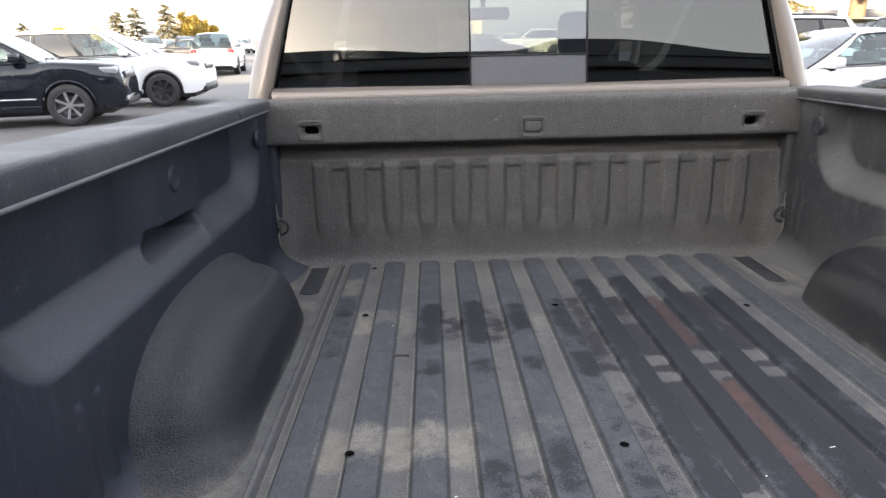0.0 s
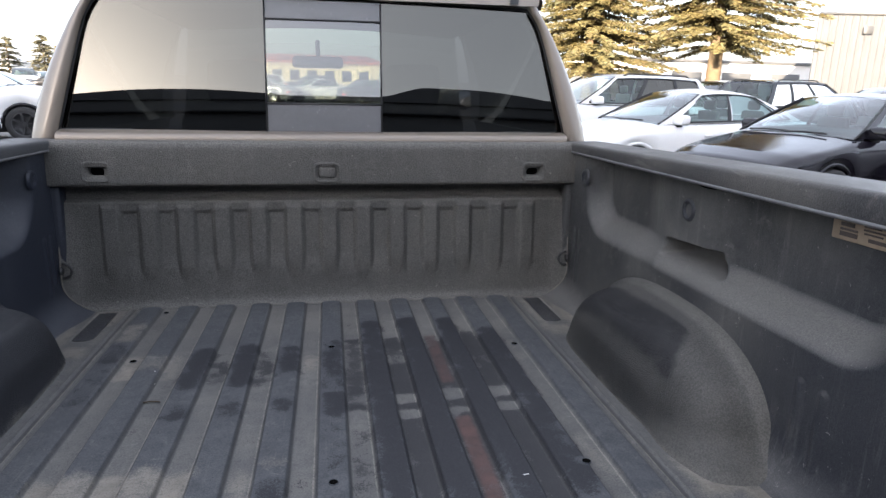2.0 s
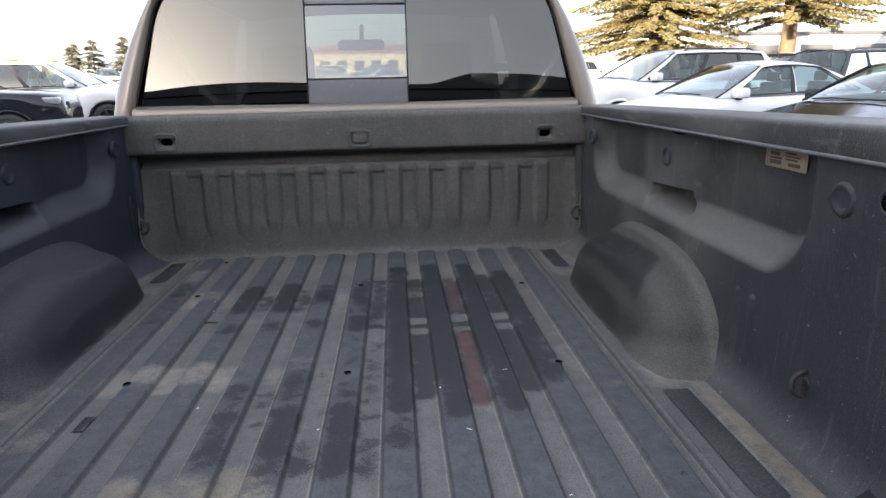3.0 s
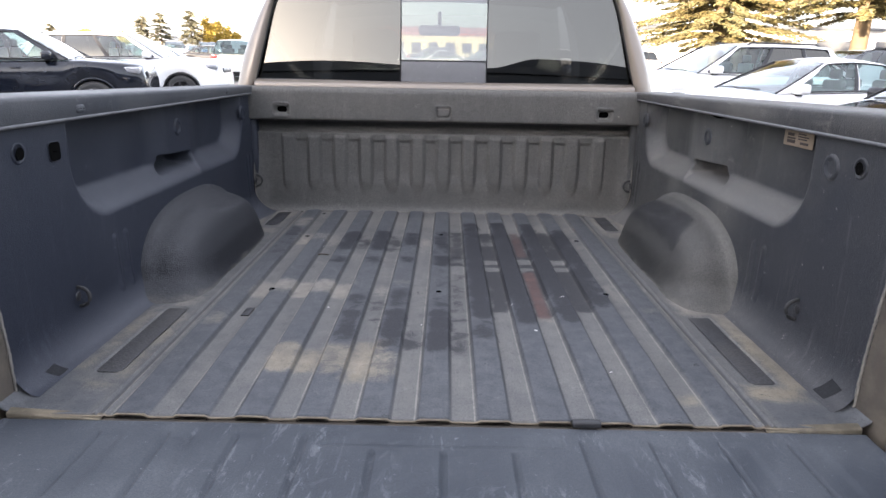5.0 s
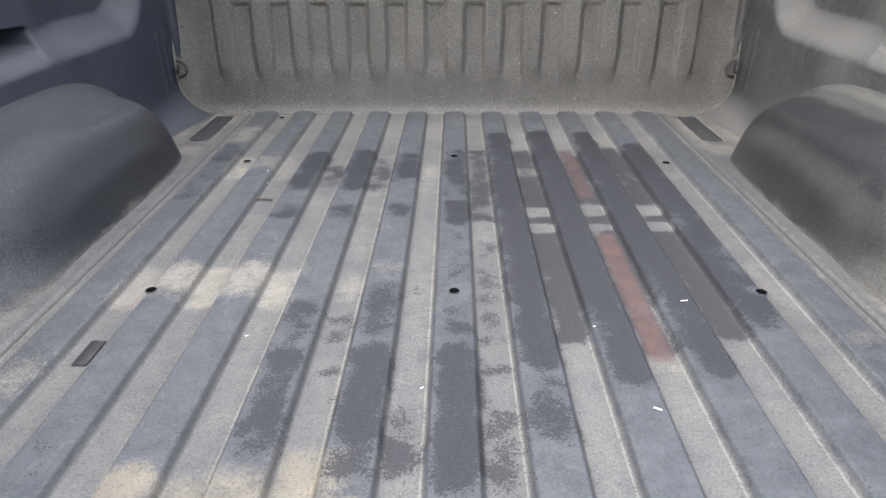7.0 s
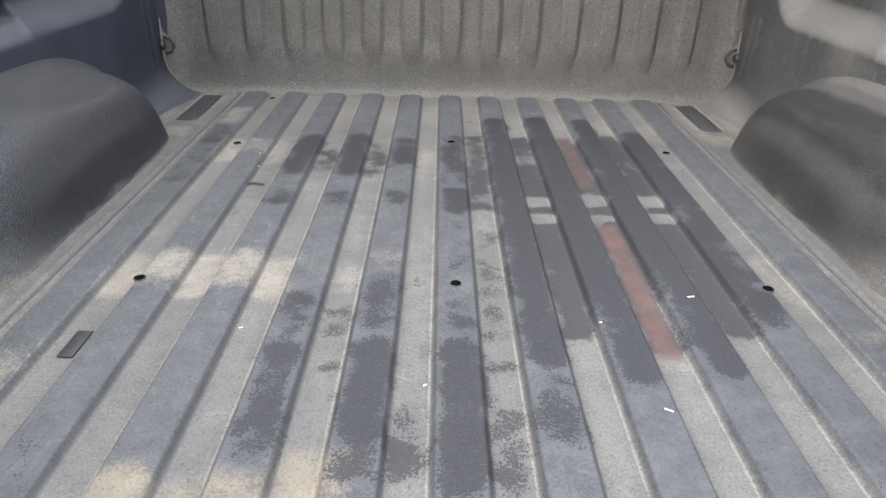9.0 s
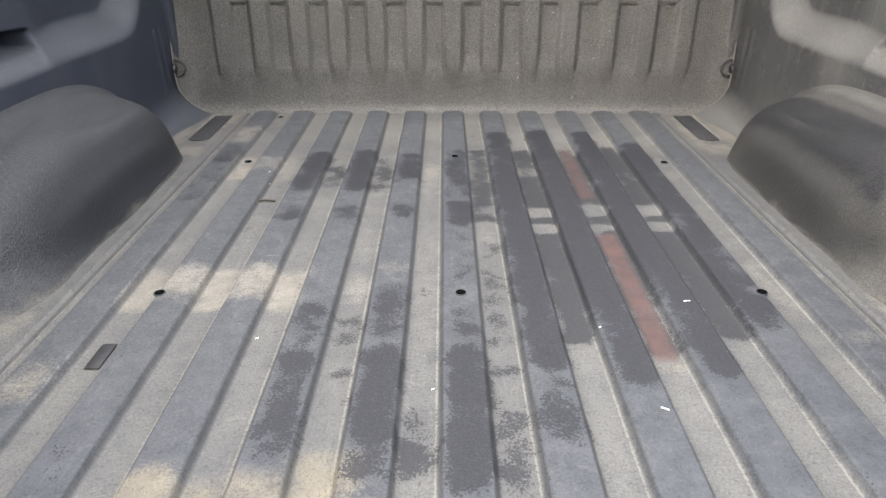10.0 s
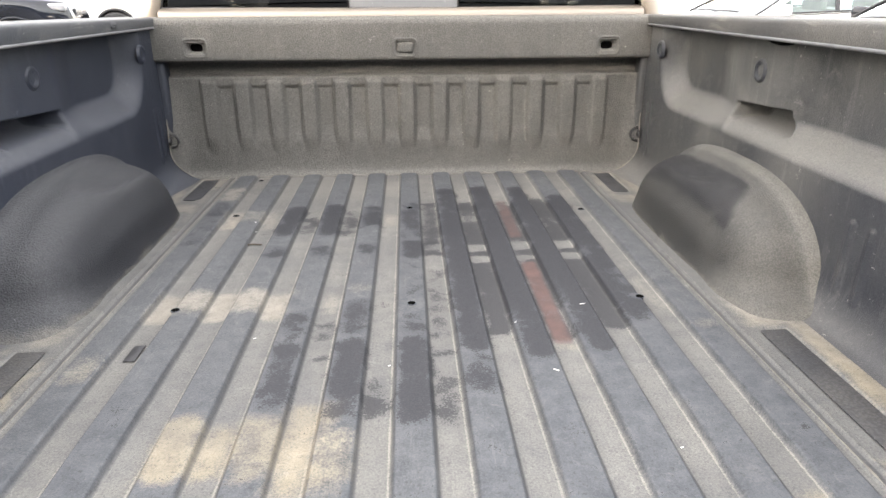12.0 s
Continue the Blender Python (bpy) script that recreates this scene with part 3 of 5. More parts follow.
a = me.attributes.new("dust", "FLOAT", "POINT")
a.data.foreach_set("value", np.array([0.72 * (1.0 - rib_at(x)) * (1 if abs(x) < 0.596 else 0.85) + (0.5 if y > 1.742 else 0.0) + 0.26 * sst(1.28, 1.58, y) for x, y, z in co]))

def edge_at(x):
    """Dust caught along the foot of each rib; the stronger left lines paint light."""
    if abs(x) > 0.590:
        return max(0.95 * (1.0 - sst(0.0005, 0.003, abs(abs(x) - 0.5995))), 0.6 * (1.0 - sst(0.0005, 0.003, abs(abs(x) - 0.6195))))
    d = abs((x / PITCH) - round(x / PITCH)) * PITCH
    return (0.9 if x < round(x / PITCH) * PITCH else 0.45) * (1.0 - sst(0.0005, 0.0036, abs(d - 0.0350)))


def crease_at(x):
    """Shade painted along each rib's right foot, with dark grime in the seams."""
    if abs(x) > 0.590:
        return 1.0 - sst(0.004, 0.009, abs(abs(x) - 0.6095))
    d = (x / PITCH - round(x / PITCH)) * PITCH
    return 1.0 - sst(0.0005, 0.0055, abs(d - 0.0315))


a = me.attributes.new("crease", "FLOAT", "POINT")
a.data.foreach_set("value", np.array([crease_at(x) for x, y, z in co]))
a = me.attributes.new("edge", "FLOAT", "POINT")
a.data.foreach_set("value", np.array([edge_at(x) for x, y, z in co]))


for s in (-1, 1):
    rng = random.Random(31 + s)
    line = [(s * 0.5995 + rng.uniform(-0.0005, 0.0005), y, floor_z(s * 0.5995, y) + 0.0004) for y in np.linspace(0.05, 1.74, 130)]
    part("floor_seam", tube(line, [rng.uniform(0.0004, 0.0019) for _ in line], 6), SEAM_DUST, truck, "dusty pale seam line")


def bed_hole(x, y, r):
    """A bolt hole: a raised rim round a black disc that paints its shade."""
    bm = disc_stack([(r * 1.22, 0.0), (r * 1.12, 0.0012), (r, 0.0010), (r * 0.95, -0.008)], 18, axis="z")
    ob = part("bolt_hole_rim", bm, GATE_LINER, truck, m=pose(x, y, floor_z(x, y) + 0.0005))
    bm = disc_stack([(r, 0.0012), (r * 0.4, 0.0008), (0.0005, 0.0006)], 18, axis="z")
    part("bolt_hole", bm, CAVITY_SHADE, ob)


for x, y, r in ((0, 0.695, 0.0078), (-0.465, 0.693, 0.0078), (0.466, 0.697, 0.0078), (0, 1.326, 0.008), (-0.498, 1.322, 0.008), (0.503, 1.318, 0.008), (-0.505, 1.705, 0.007)):
    bed_hole(x, y, r)
for x, y, a, ln, w in ((-0.490, 0.547, 0, 0.055, 0.02),):
    part("drain_slot", box(-w / 2, w / 2, -ln / 2, ln / 2, 0, 0.002, 0.0008), BLACK, truck, "dark rectangular slot", m=pose(x, y, floor_z(x, y) + 0.001, 0, 0, a))

for s in (-1, 1):
    for y0, y1 in ((0.205, 0.570), (1.495, 1.730)):
        part("floor_insert", box(s * 0.680 - 0.026, s * 0.680 + 0.026, y0, y1, F - 0.004, F - 0.0015, 0.001), GRIME, truck, "dark bare floor insert")

# rear sill under the floor's edge
prof = [(0.046, F - 0.004), (0.045, F - 0.009), (0.035, F - 0.009), (0.030, F - 0.010), (0.028, F - 0.014), (0.026, F - 0.015), (0.024, F - 0.018), (0.023, F - 0.10), (0.058, F - 0.10)]
bm = grid(80, len(prof), lambda i, j: (-0.775 + 1.55 * i / 79, prof[j][0], prof[j][1]))
part("rear_sill", bm, DUSTY_BRONZE, truck, "dusty bronze painted sill")
ex = np.linspace(-0.775, 0.775, 300)
part("floor_edge", tube([(x, REAR - 0.0005 + 0.0012 * math.sin(x * 47) * math.sin(x * 13), (floor_z(x, REAR + 0.004) if abs(x) < 0.6 else F) - 0.003) for x in ex], 0.0020, 6), LIP, truck, "chipped tan edge of the bed floor")
part("sill_bead", tube([(x, 0.0275 + 0.001 * math.sin(x * 61), F - 0.0155 + 0.001 * math.sin(x * 33)) for x in ex], 0.0022, 6), LIP, truck, "dusty seam bead")
for s in (-1, 1):
    bm = box(-0.085, 0.085, 0.026, 0.044, -0.012, 0.006, 0.002)
    for v in bm.verts:
        t = 0.5 + s * v.co.x / 0.17
        v.co.z = -0.008 + (v.co.z + 0.008) * (0.35 + 0.65 * t) - 0.003 * (v.co.y < 0.03)
        v.co.x += s * 0.69
    part("sill_end", bm, SILL_TAN, truck, "dusty tan sill corner", m=pose(0, 0, F))
bm = box(-0.026, 0.026, -0.008, 0.008, -0.006, 0.006, 0.003)
part("sill_clip", bm, BLACK, truck, "black rubber bump stop", m=pose(0.276, 0.026, F + 0.004))

# brown-black sheets under the rib ends paint the shade of the open gaps
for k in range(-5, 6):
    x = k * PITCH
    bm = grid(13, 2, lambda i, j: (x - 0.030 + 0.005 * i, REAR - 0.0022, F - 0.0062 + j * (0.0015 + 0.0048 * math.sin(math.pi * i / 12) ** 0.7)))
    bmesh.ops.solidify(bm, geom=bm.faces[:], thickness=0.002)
    part("rib_gap_shade", bm, GAP_SHADE, truck, "dark sheet painting the shade under a floor rib")

# ---- headboard ----
HEAD = [(1.800, 1.372), (1.770, 1.377), (1.748, 1.376), (1.738, 1.367), (1.735, 1.352)]
HEAD += [(1.735, z) for z in np.linspace(1.340, 1.256, 14)]
HEAD += [(1.735, 1.248), (1.739, 1.241), (1.790, 1.240), (1.817, 1.228), (1.818, 1.204), (1.806, 1.193), (1.787, 1.190)]
HEAD += [(1.780 - 0.030 * (1.19 - z), z) for z in np.linspace(1.184, 0.905, 60)]
HEAD += [(1.7695, 0.890), (1.768, 0.878), (1.765, 0.868), (1.760, 0.860), (1.752, 0.854), (1.742, 0.8495)]
HEAD_RIB = 0.1105


def head_point(i, j):
    x = -0.815 + 1.63 * i / 440
    y, z = HEAD[j]
    if 0.88 < z < 1.19 and j > 22:
        k = max(-6, min(6, round(x / HEAD_RIB)))
        d = abs(x - k * HEAD_RIB)
        e = min(abs(x - HEAD_RIB * (m + 0.5)) for m in range(-6, 6))
        # proud ribs with rounded ends, and sunk fields between them
        foot = 0.915 + 0.030 * (d / 0.030) ** 2
        y -= 0.0090 * (1 - sst(0.0185, 0.0315, d)) * sst(foot, foot + 0.075, z) * (1 - sst(1.166, 1.182, z))
        crown = 0.978 - 0.018 * (e / 0.028) ** 2
        y += 0.0080 * (1 - sst(0.020, 0.030, e)) * sst(crown - 0.01, crown + 0.05, z) * (1 - sst(1.150, 1.160, z))
    # rounded lower corners, brought forward to meet the bed sides
    ax = abs(x)
    if z < 1.19 and ax > 0.735:
        y -= 0.045 * ((ax - 0.735) / 0.08) ** 2 * sst(1.19, 0.93, z)
    return (x, y, z)


bm = grid(441, len(HEAD), head_point)
cut = [f for f in bm.faces if f.calc_center_median().y < 1.7365 and any(
    round_box(f.calc_center_median().x, f.calc_center_median().z, cx - 0.033, cx + 0.033, 1.262, 1.303, 0.012) < 0 for cx in (-0.677, -0.003, 0.668))]
bmesh.ops.delete(bm, geom=cut, context="FACES")
headboard = part("headboard", bm, HEAD_LINER, truck, "pebbled dark grey headboard with vertical ribs")


def slot(cx, cz, open_slot):
    y = 1.735
    lp = lambda g, dy, r: [(cx + u, y + dy, cz + v) for u, v in rounded_loop(-0.035 - g, 0.035 + g, -0.025 - g, 0.025 + g, r)]
    ring = [lp(0.008, 0.0008, 0.018), lp(0.004, -0.0028, 0.016), lp(0.0, -0.0024, 0.014), lp(-0.005, 0.0065, 0.012)]
    if open_slot:
        hole = lambda dy: [(cx + u, y + dy, cz + v) for u, v in rounded_loop(-0.023, 0.023, -0.0125, 0.0125, 0.011)]
        part("tie_slot", loops_bm(ring + [hole(0.0075), hole(0.035)], cap=False), HEAD_LINER, headboard)
        part("slot_cavity", box(cx - 0.034, cx + 0.034, y + 0.033, y + 0.05, cz - 0.02, cz + 0.02), CAVITY_SHADE, truck, smooth=False)
    else:
        part("slot_plug", loops_bm(ring + [lp(-0.008, 0.007, 0.010), lp(-0.010, 0.001, 0.009), lp(-0.013, 0.0, 0.008)]), HEAD_LINER, headboard)


slot(-0.677, 1.284, True)
slot(0.668, 1.282, True)
slot(-0.003, 1.281, False)


# ---- bed sides ----
def wall_x(y, z):
    """How far out the inner skin lies."""
    x = 0.806 + 0.006 * math.sin((z - 0.9) * 5)
    # long pressed panel, split by a pillar that ends in an undercut pocket
    d0 = round_box(y, z, 0.435, 1.600, 1.142, 1.60, 0.11)
    press = 1 - sst(-0.036, 0.040, d0)
    x += 0.064 * press
    pil = sst(0.870, 1.010, y) * (1 - sst(1.150, 1.330, y))
    low = 1.184 + 0.05 * (1.06 - y)
    side = 0.945 + 0.9 * min(0.0, z - 1.182)
    pocket = sst(side - 0.008, side + 0.012, y) * (1 - sst(1.150, 1.172, y)) * (1 - sst(low - 0.006, low + 0.006, z))
    x -= 0.030 * pil * press * (1 - pocket)
    x += 0.074 * pocket * sst(1.138, 1.150, z)
    if z < 0.945:
        t = min(1.0, (0.945 - z) / 0.095)
        x -= (0.055 + 0.035 * sst(1.52, 1.72, y)) * (1 - math.sqrt(max(0.0, 1 - t * t)))
    for cy, z0, z1 in ((1.665, 0.93, 1.10), (1.705, 0.95, 1.10), (0.545, 0.91, 1.05), (0.60, 0.91, 1.05)):
        x -= 0.0035 * (1 - sst(-0.006, 0.008, round_box(y, z, cy - 0.008, cy + 0.008, z0, z1, 0.008)))
    return x


def bedside(s):
    side = "driver" if s < 0 else "passenger"
    wy = np.linspace(0.090, 1.775, 420)
    wz = np.linspace(0.8502, 1.352, 190)
    bm = grid(len(wy), len(wz), lambda i, j: (s * wall_x(wy[i], wz[j]), wy[i], wz[j]))
    skin = LINER if s < 0 else DUSTY_LIT_LINER
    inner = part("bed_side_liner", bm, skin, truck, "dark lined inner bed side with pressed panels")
    for cy, cz in ((1.075, 1.268), (0.327, 1.282), (1.640, 1.274)):
        if s < 0 and cy == 0.327:
            continue
        bm = disc_stack([(0.030, 0.004), (0.026, -0.003), (0.019, -0.0045), (0.013, 0.002), (0.007, 0.0025), (0.0005, 0.002)], 20, axis="x")
        part("pressed_dimple", bm, skin, truck, m=pose(s * (wall_x(cy, cz) - 0.001), cy, cz, 0, 0, 0 if s > 0 else 180))
    part("corner_post", box(s * 0.812 - 0.022, s * 0.812 + 0.022, 1.752, 1.815, F, 1.362, 0.012), skin, truck)
    # wheel house: an arch with a rounded inner shoulder
    def arch(a, g):
        c, sn = math.cos(a), math.sin(a)
        e = 2 / 2.6
        tall = 1 - 2.2 * (1 - g) if g > 0.8 else 0.02 + 0.675 * g
        return 1.035 + (0.380 * g) * math.copysign(abs(c) ** e, c), F - 0.01 + 0.212 * tall * abs(sn) ** e
    prof = [(0.84, 1.07), (0.812, 1.045), (0.804, 1.040), (0.796, 1.034), (0.788, 1.020), (0.778, 1.002), (0.764, 0.992), (0.752, 0.987), (0.740, 0.979), (0.726, 0.966), (0.713, 0.949), (0.702, 0.928), (0.692, 0.902), (0.683, 0.868), (0.675, 0.825), (0.669, 0.77), (0.664, 0.70), (0.660, 0.60), (0.657, 0.45), (0.655, 0.25), (0.654, 0.02)]
    def wh(i, j):
        x, g = prof[j]
        y, z = arch(math.pi * i / 64, g)
        # a shallow hollow on the crown, and a fillet round the foot
        z -= 0.020 * (1 - sst(0.3, 1.0, math.hypot((y - 1.12) / 0.20, (x - 0.730) / 0.040))) * (g > 0.9)
        foot = max(0.0, 1 - max(0.0, z - F) / 0.065) ** 2.4
        y -= 0.075 * foot * (1 - sst(0.70, 0.95, y)) * sst(0.655, 0.70, x)
        x -= (0.010 + 0.020 * (1 - sst(0.70, 0.85, y))) * foot * (x < 0.76)
        return (s * x, y, z)
    house = part("wheel_house", grid(65, len(prof), wh), WHEEL_LINER if s < 0 else DUSTY_LIT_WHEEL, truck, "dark wheel house with a rubbed crown" if s > 0 else "rounded dark wheel house")
    a = house.data.attributes.new("rub", "FLOAT", "POINT")
    a.data.foreach_set("value", [(s > 0) * sst(0.668, 0.684, abs(v.co.x)) * (1 - sst(0.752, 0.768, abs(v.co.x))) * sst(0.855, 0.90, v.co.y + 0.9 * (0.76 - abs(v.co.x))) * (1 - sst(1.36, 1.40, v.co.y)) * sst(F + 0.07, F + 0.11, v.co.z) for v in house.data.vertices])
    # nose: dust plus painted light from the sky behind; ridge: dust
    a = house.data.attributes.new("crest", "FLOAT", "POINT")
    ridge, nose = (0.90, 0.54) if s > 0 else (0.28, 0.38)
    a.data.foreach_set("value", [max(ridge * sst(0.774, 0.788, abs(v.co.x)) * (1 - sst(1.20, 1.34, v.co.y)), nose * (1 - sst(0.70, 0.86, v.co.y - 0.5 * (0.70 - abs(v.co.x))))) for v in house.data.vertices])
    a = house.data.attributes.new("foot", "FLOAT", "POINT")
    a.data.foreach_set("value", [max(1 - sst(0.001, 0.012, v.co.z - F), 0.8 * (1 - sst(0.003, 0.032, v.co.z - F)) * (1 - sst(0.64, 0.76, v.co.y))) for v in house.data.vertices])
    # rail cap
    def rail(i, j):
        y = -0.02 + 1.84 * i / 40
        zt = 1.400 - 0.0155 * (y - 0.2)
        pr = [(0.812, 1.350 - zt), (0.803, 1.345 - zt), (0.799, 1.345 - zt), (0.797, 1.349 - zt), (0.795, -0.010), (0.796, -0.004), (0.800, 0.0), (0.808, 0.001), (0.915, 0.003), (0.935, -0.006), (0.945, -0.04)]
        x, dz = pr[j]
        return (s * x, y, zt + dz)
    part("bed_rail_cap", grid(41, 11, rail), RAIL_PLASTIC if s < 0 else DUSTY_LIT_RAIL, truck, "scuffed black plastic rail cap" if s < 0 else "dusty black plastic rail cap, toned paler for its lit side")
    part("rail_lip", tube([(s * 0.799, y, 1.347) for y in np.linspace(-0.02, 1.79, 30)], 0.0042, 8), WORN, truck, "scuffed pale lip under the rail")
    for cy in ((0.44, 1.435) if s < 0 else ()):
        part("stake_cover", loops_bm([[(s * (0.7955 - d), cy + u, 1.366 + v) for u, v in rounded_loop(-0.018 + g, 0.018 - g, -0.010 + g, 0.010 - g, 0.008 - g * 0.5)] for g, d in ((0, -0.002), (0.002, 0.002), (0.006, 0.003))]), RAIL_PLASTIC, truck)
    # outer skin with wheel arch
    def outer(i, j):
        y = -0.02 + 1.79 * i / 60
        zb = 0.52
        d = abs(y - 1.03)
        if d < 0.47:
            zb = max(zb, 0.40 + math.sqrt(0.47 ** 2 - d * d))
        zs = [1.365, 1.34, 1.28, 1.15, 1.0, 0.9, zb][j] if j < 6 else zb
        zs = max(zs, zb)
        x = [0.945, 0.965, 0.985, 0.998, 1.003, 1.0, 0.99][j]
        return (s * x, y, zs)
    part("bed_outer_panel", grid(61, 7, outer), BRONZE, truck, "bronze painted bed side")
    # rear jamb
    loop = [(0.794, 0.034), (0.794, 0.084), (0.802, 0.094), (0.824, 0.096), (0.86, 0.091), (0.94, 0.04), (0.985, -0.02), (0.97, -0.046), (0.86, -0.040), (0.806, -0.004)]
    jam = [[(s * (x + 0.028 * sst(0.9, 1.35, z)), y, z) for x, y in loop] for z in (0.60, 0.87, 0.95, 1.1, 1.25, 1.352)]
    part("bed_jamb", loops_bm(jam), DUSTY_BRONZE, truck, "dusty bronze jamb beside the tailgate")
    rng = random.Random(7 + s)
    seam = [(s * (0.7945 + 0.028 * sst(0.9, 1.35, z) + rng.uniform(-0.0005, 0.0005)), 0.089 + rng.uniform(-0.0008, 0.0008), z) for z in np.linspace(0.86, 1.34, 110)]
    part("jamb_seam", tube(seam, [rng.uniform(0.0026, 0.0037) for _ in seam], 7), SEAM_DUST, truck, "crumbly seam sealer")
    for bz in (0.94, 1.02, 1.27):
        part("jamb_bolt", disc_stack([(0.011, 0.0), (0.011, -0.004), (0.008, -0.006), (0.0005, -0.006)], 12), STEEL, truck, m=pose(s * 0.85, -0.026, bz))
    part("gate_striker", tube([(s * 0.835, -0.025, 1.13), (s * 0.835, -0.06, 1.13), (s * 0.835, -0.06, 1.17), (s * 0.835, -0.025, 1.17)], 0.006, 8), STEEL, truck, "steel latch striker")
    bm = tube([(s * 0.815, -0.02, 0.88), (s * 0.800, -0.037, 0.88), (s * 0.790, -0.037, 0.87), (s * 0.790, -0.025, 0.85), (s * 0.805, -0.015, 0.84)], 0.007, 8)
    part("hinge_cup", bm, STEEL, truck, "worn steel tailgate hinge")
    bracket = part("hinge_bracket", box(min(s * 0.796, s * 0.812), max(s * 0.796, s * 0.812), -0.052, -0.006, F - 0.045, F + 0.055, 0.005), STEEL, truck, "dull steel hinge bracket")
    part("bracket_bolt", disc_stack([(0.009, 0.0), (0.009, -0.004), (0.006, -0.006), (0.0005, -0.006)], 12), LIP, bracket, m=pose(s * 0.804, -0.053, F - 0.002))
    part("jamb_ridge", tube([(s * (0.838 + 0.028 * sst(0.9, 1.35, z)), -0.043, z) for z in np.linspace(0.88, 1.33, 24)], 0.005, 7), LIP, truck, "dusty pressed ridge")
    part("jamb_stamp", loops_bm([[(s * 0.872 + u, -0.0445 + d, 0.985 + v) for u, v in rounded_loop(-0.010 + g, 0.010 - g, -0.017 + g, 0.017 - g, 0.009 - g)] for g, d in ((0, 0.003), (0.001, -0.003), (0.003, -0.003), (0.004, -0.0005))]), DUSTY_BRONZE, truck)
    if s > 0:
        part("strap_clip", loops_bm([[(0.895 + u, -0.050 + d, 1.09 + v) for u, v in rounded_loop(-0.016 + g, 0.016 - g, -0.030 + g, 0.030 - g, 0.012 - g * 0.5)] for g, d in ((0, 0.01), (0, -0.008), (0.004, -0.014))]), FLAKE_PLASTIC, truck, "chalky white plastic clip")
    # tie-down rings
    for ry, rz, rx in ((0.355, 0.957, 0.812), (1.735, 0.985, 0.802)):
        plate = part("tie_down_base", disc_stack([(0.013, 0.0), (0.012, 0.004), (0.008, 0.006), (0.001, 0.006)], 16, axis="x"), BLACK, truck, m=pose(s * rx, ry, rz, 0, 0, 180 if s > 0 else 0))
        ring = [(0.004 + 0.026 * math.sin(a), 0.023 * math.cos(a), 0.0) for a in np.linspace(0, math.pi, 9)]
        part("tie_down_ring", tube([(x, 0, y) for x, y, z in ring], 0.0045, 8), RUBBER, plate, "bent steel loop")
    return inner


head_y = lambda z: float(np.interp(z, [q[1] for q in reversed(HEAD[4:])], [q[0] for q in reversed(HEAD[4:])]))
for s in (-1, 1):
    pts = [(s * (wall_x(1.73, z) - 0.003), head_y(z) - 0.045 * sst(1.19, 0.93, z) * max(0.0, (wall_x(1.73, z) - 0.738) / 0.08) ** 2 - 0.003, z) for z in np.linspace(0.856, 1.19, 40)]
    part("headboard_seam", tube(pts, 0.0022, 6), SEAM_DUST, truck, "dusty seam sealer")
part("foot_seam", tube([(x, 1.752 + 0.001 * math.sin(x * 40), floor_z(x, 1.752) + 0.0015) for x in np.linspace(-0.70, 0.70, 160)], 0.0025, 6), SEAM_DUST, truck, "dusty seam along the headboard's foot")
for s in (-1, 1):
    bedside(s)
    bm = disc_stack([(0.022, 0.002), (0.021, -0.003), (0.016, -0.003), (0.014, 0.004), (0.0005, 0.006)], 20, axis="x")
    ob = part("stake_hole_rim", bm, LINER if s < 0 else DUSTY_LIT_LINER, truck, "torn grommet", m=pose(s * wall_x(0.230, 1.294), 0.230, 1.294, 0, 0, 0 if s > 0 else 180))
    part("stake_hole", disc_stack([(0.0125, -0.0045), (0.0005, -0.004)], 20, axis="x"), CAVITY_SHADE, ob)
lp = lambda g, x: [(x, u, v) for u, v in rounded_loop(-0.018 - g, 0.018 + g, -0.018 - g, 0.018 + g, 0.009)]
ob = part("side_pocket", loops_bm([lp(0.003, 0), lp(0.002, 0.0012), lp(0.0, 0.001), lp(-0.002, -0.004)], cap=False), LINER, truck, m=pose(-wall_x(0.345, 1.284) + 0.001, 0.345, 1.284))
part("pocket_cavity", loops_bm([lp(0.0015, 0.003), lp(-0.010, 0.0028)]), CAVITY_SHADE, ob)

for s, y0, y1, z0, z1 in ((-1, 0.172, 0.206, 0.8525, 0.870), (1, 0.136, 0.176, 0.8535, 0.884)):
    def torn(i, j):
        y = y0 + (y1 - y0) * (i / 10) - 0.012 * (j / 8)
        z = z0 + (z1 - z0) * (j / 8) * (0.85 + 0.15 * i / 10)
        return (s * (wall_x(y, z) - 0.0012), y, z)
    part("corner_plug", grid(11, 9, torn), TORN, truck, "dark torn corner of the liner")

# the liner has come away under the rail; dark sheets paint the gap's shade
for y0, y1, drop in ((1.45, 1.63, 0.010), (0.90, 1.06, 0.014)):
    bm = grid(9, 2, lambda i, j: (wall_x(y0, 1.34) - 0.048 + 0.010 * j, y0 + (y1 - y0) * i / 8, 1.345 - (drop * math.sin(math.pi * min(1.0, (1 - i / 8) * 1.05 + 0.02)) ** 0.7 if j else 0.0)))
    part("liner_gap_shade", bm, CAVITY_SHADE, truck, "dark sheet for the shade of a gap under the rail")

# dealer's sticker on the passenger side
bm = loops_bm([[(x, u, v) for u, v in rounded_loop(-0.068, 0.068, -0.021, 0.021, 0.003, 2)] for x in (0.0, -0.0015)])
STICKER = mat("faded_sticker", (0.34, 0.26, 0.19), 0.6, dirt=(0.22, 0.17, 0.12), dirt_scale=40, amount=0.6, grain=300, grain_bump=0.05)
INK = mat("sticker_ink", (0.07, 0.055, 0.05), 0.6, grain=300, grain_bump=0.0)
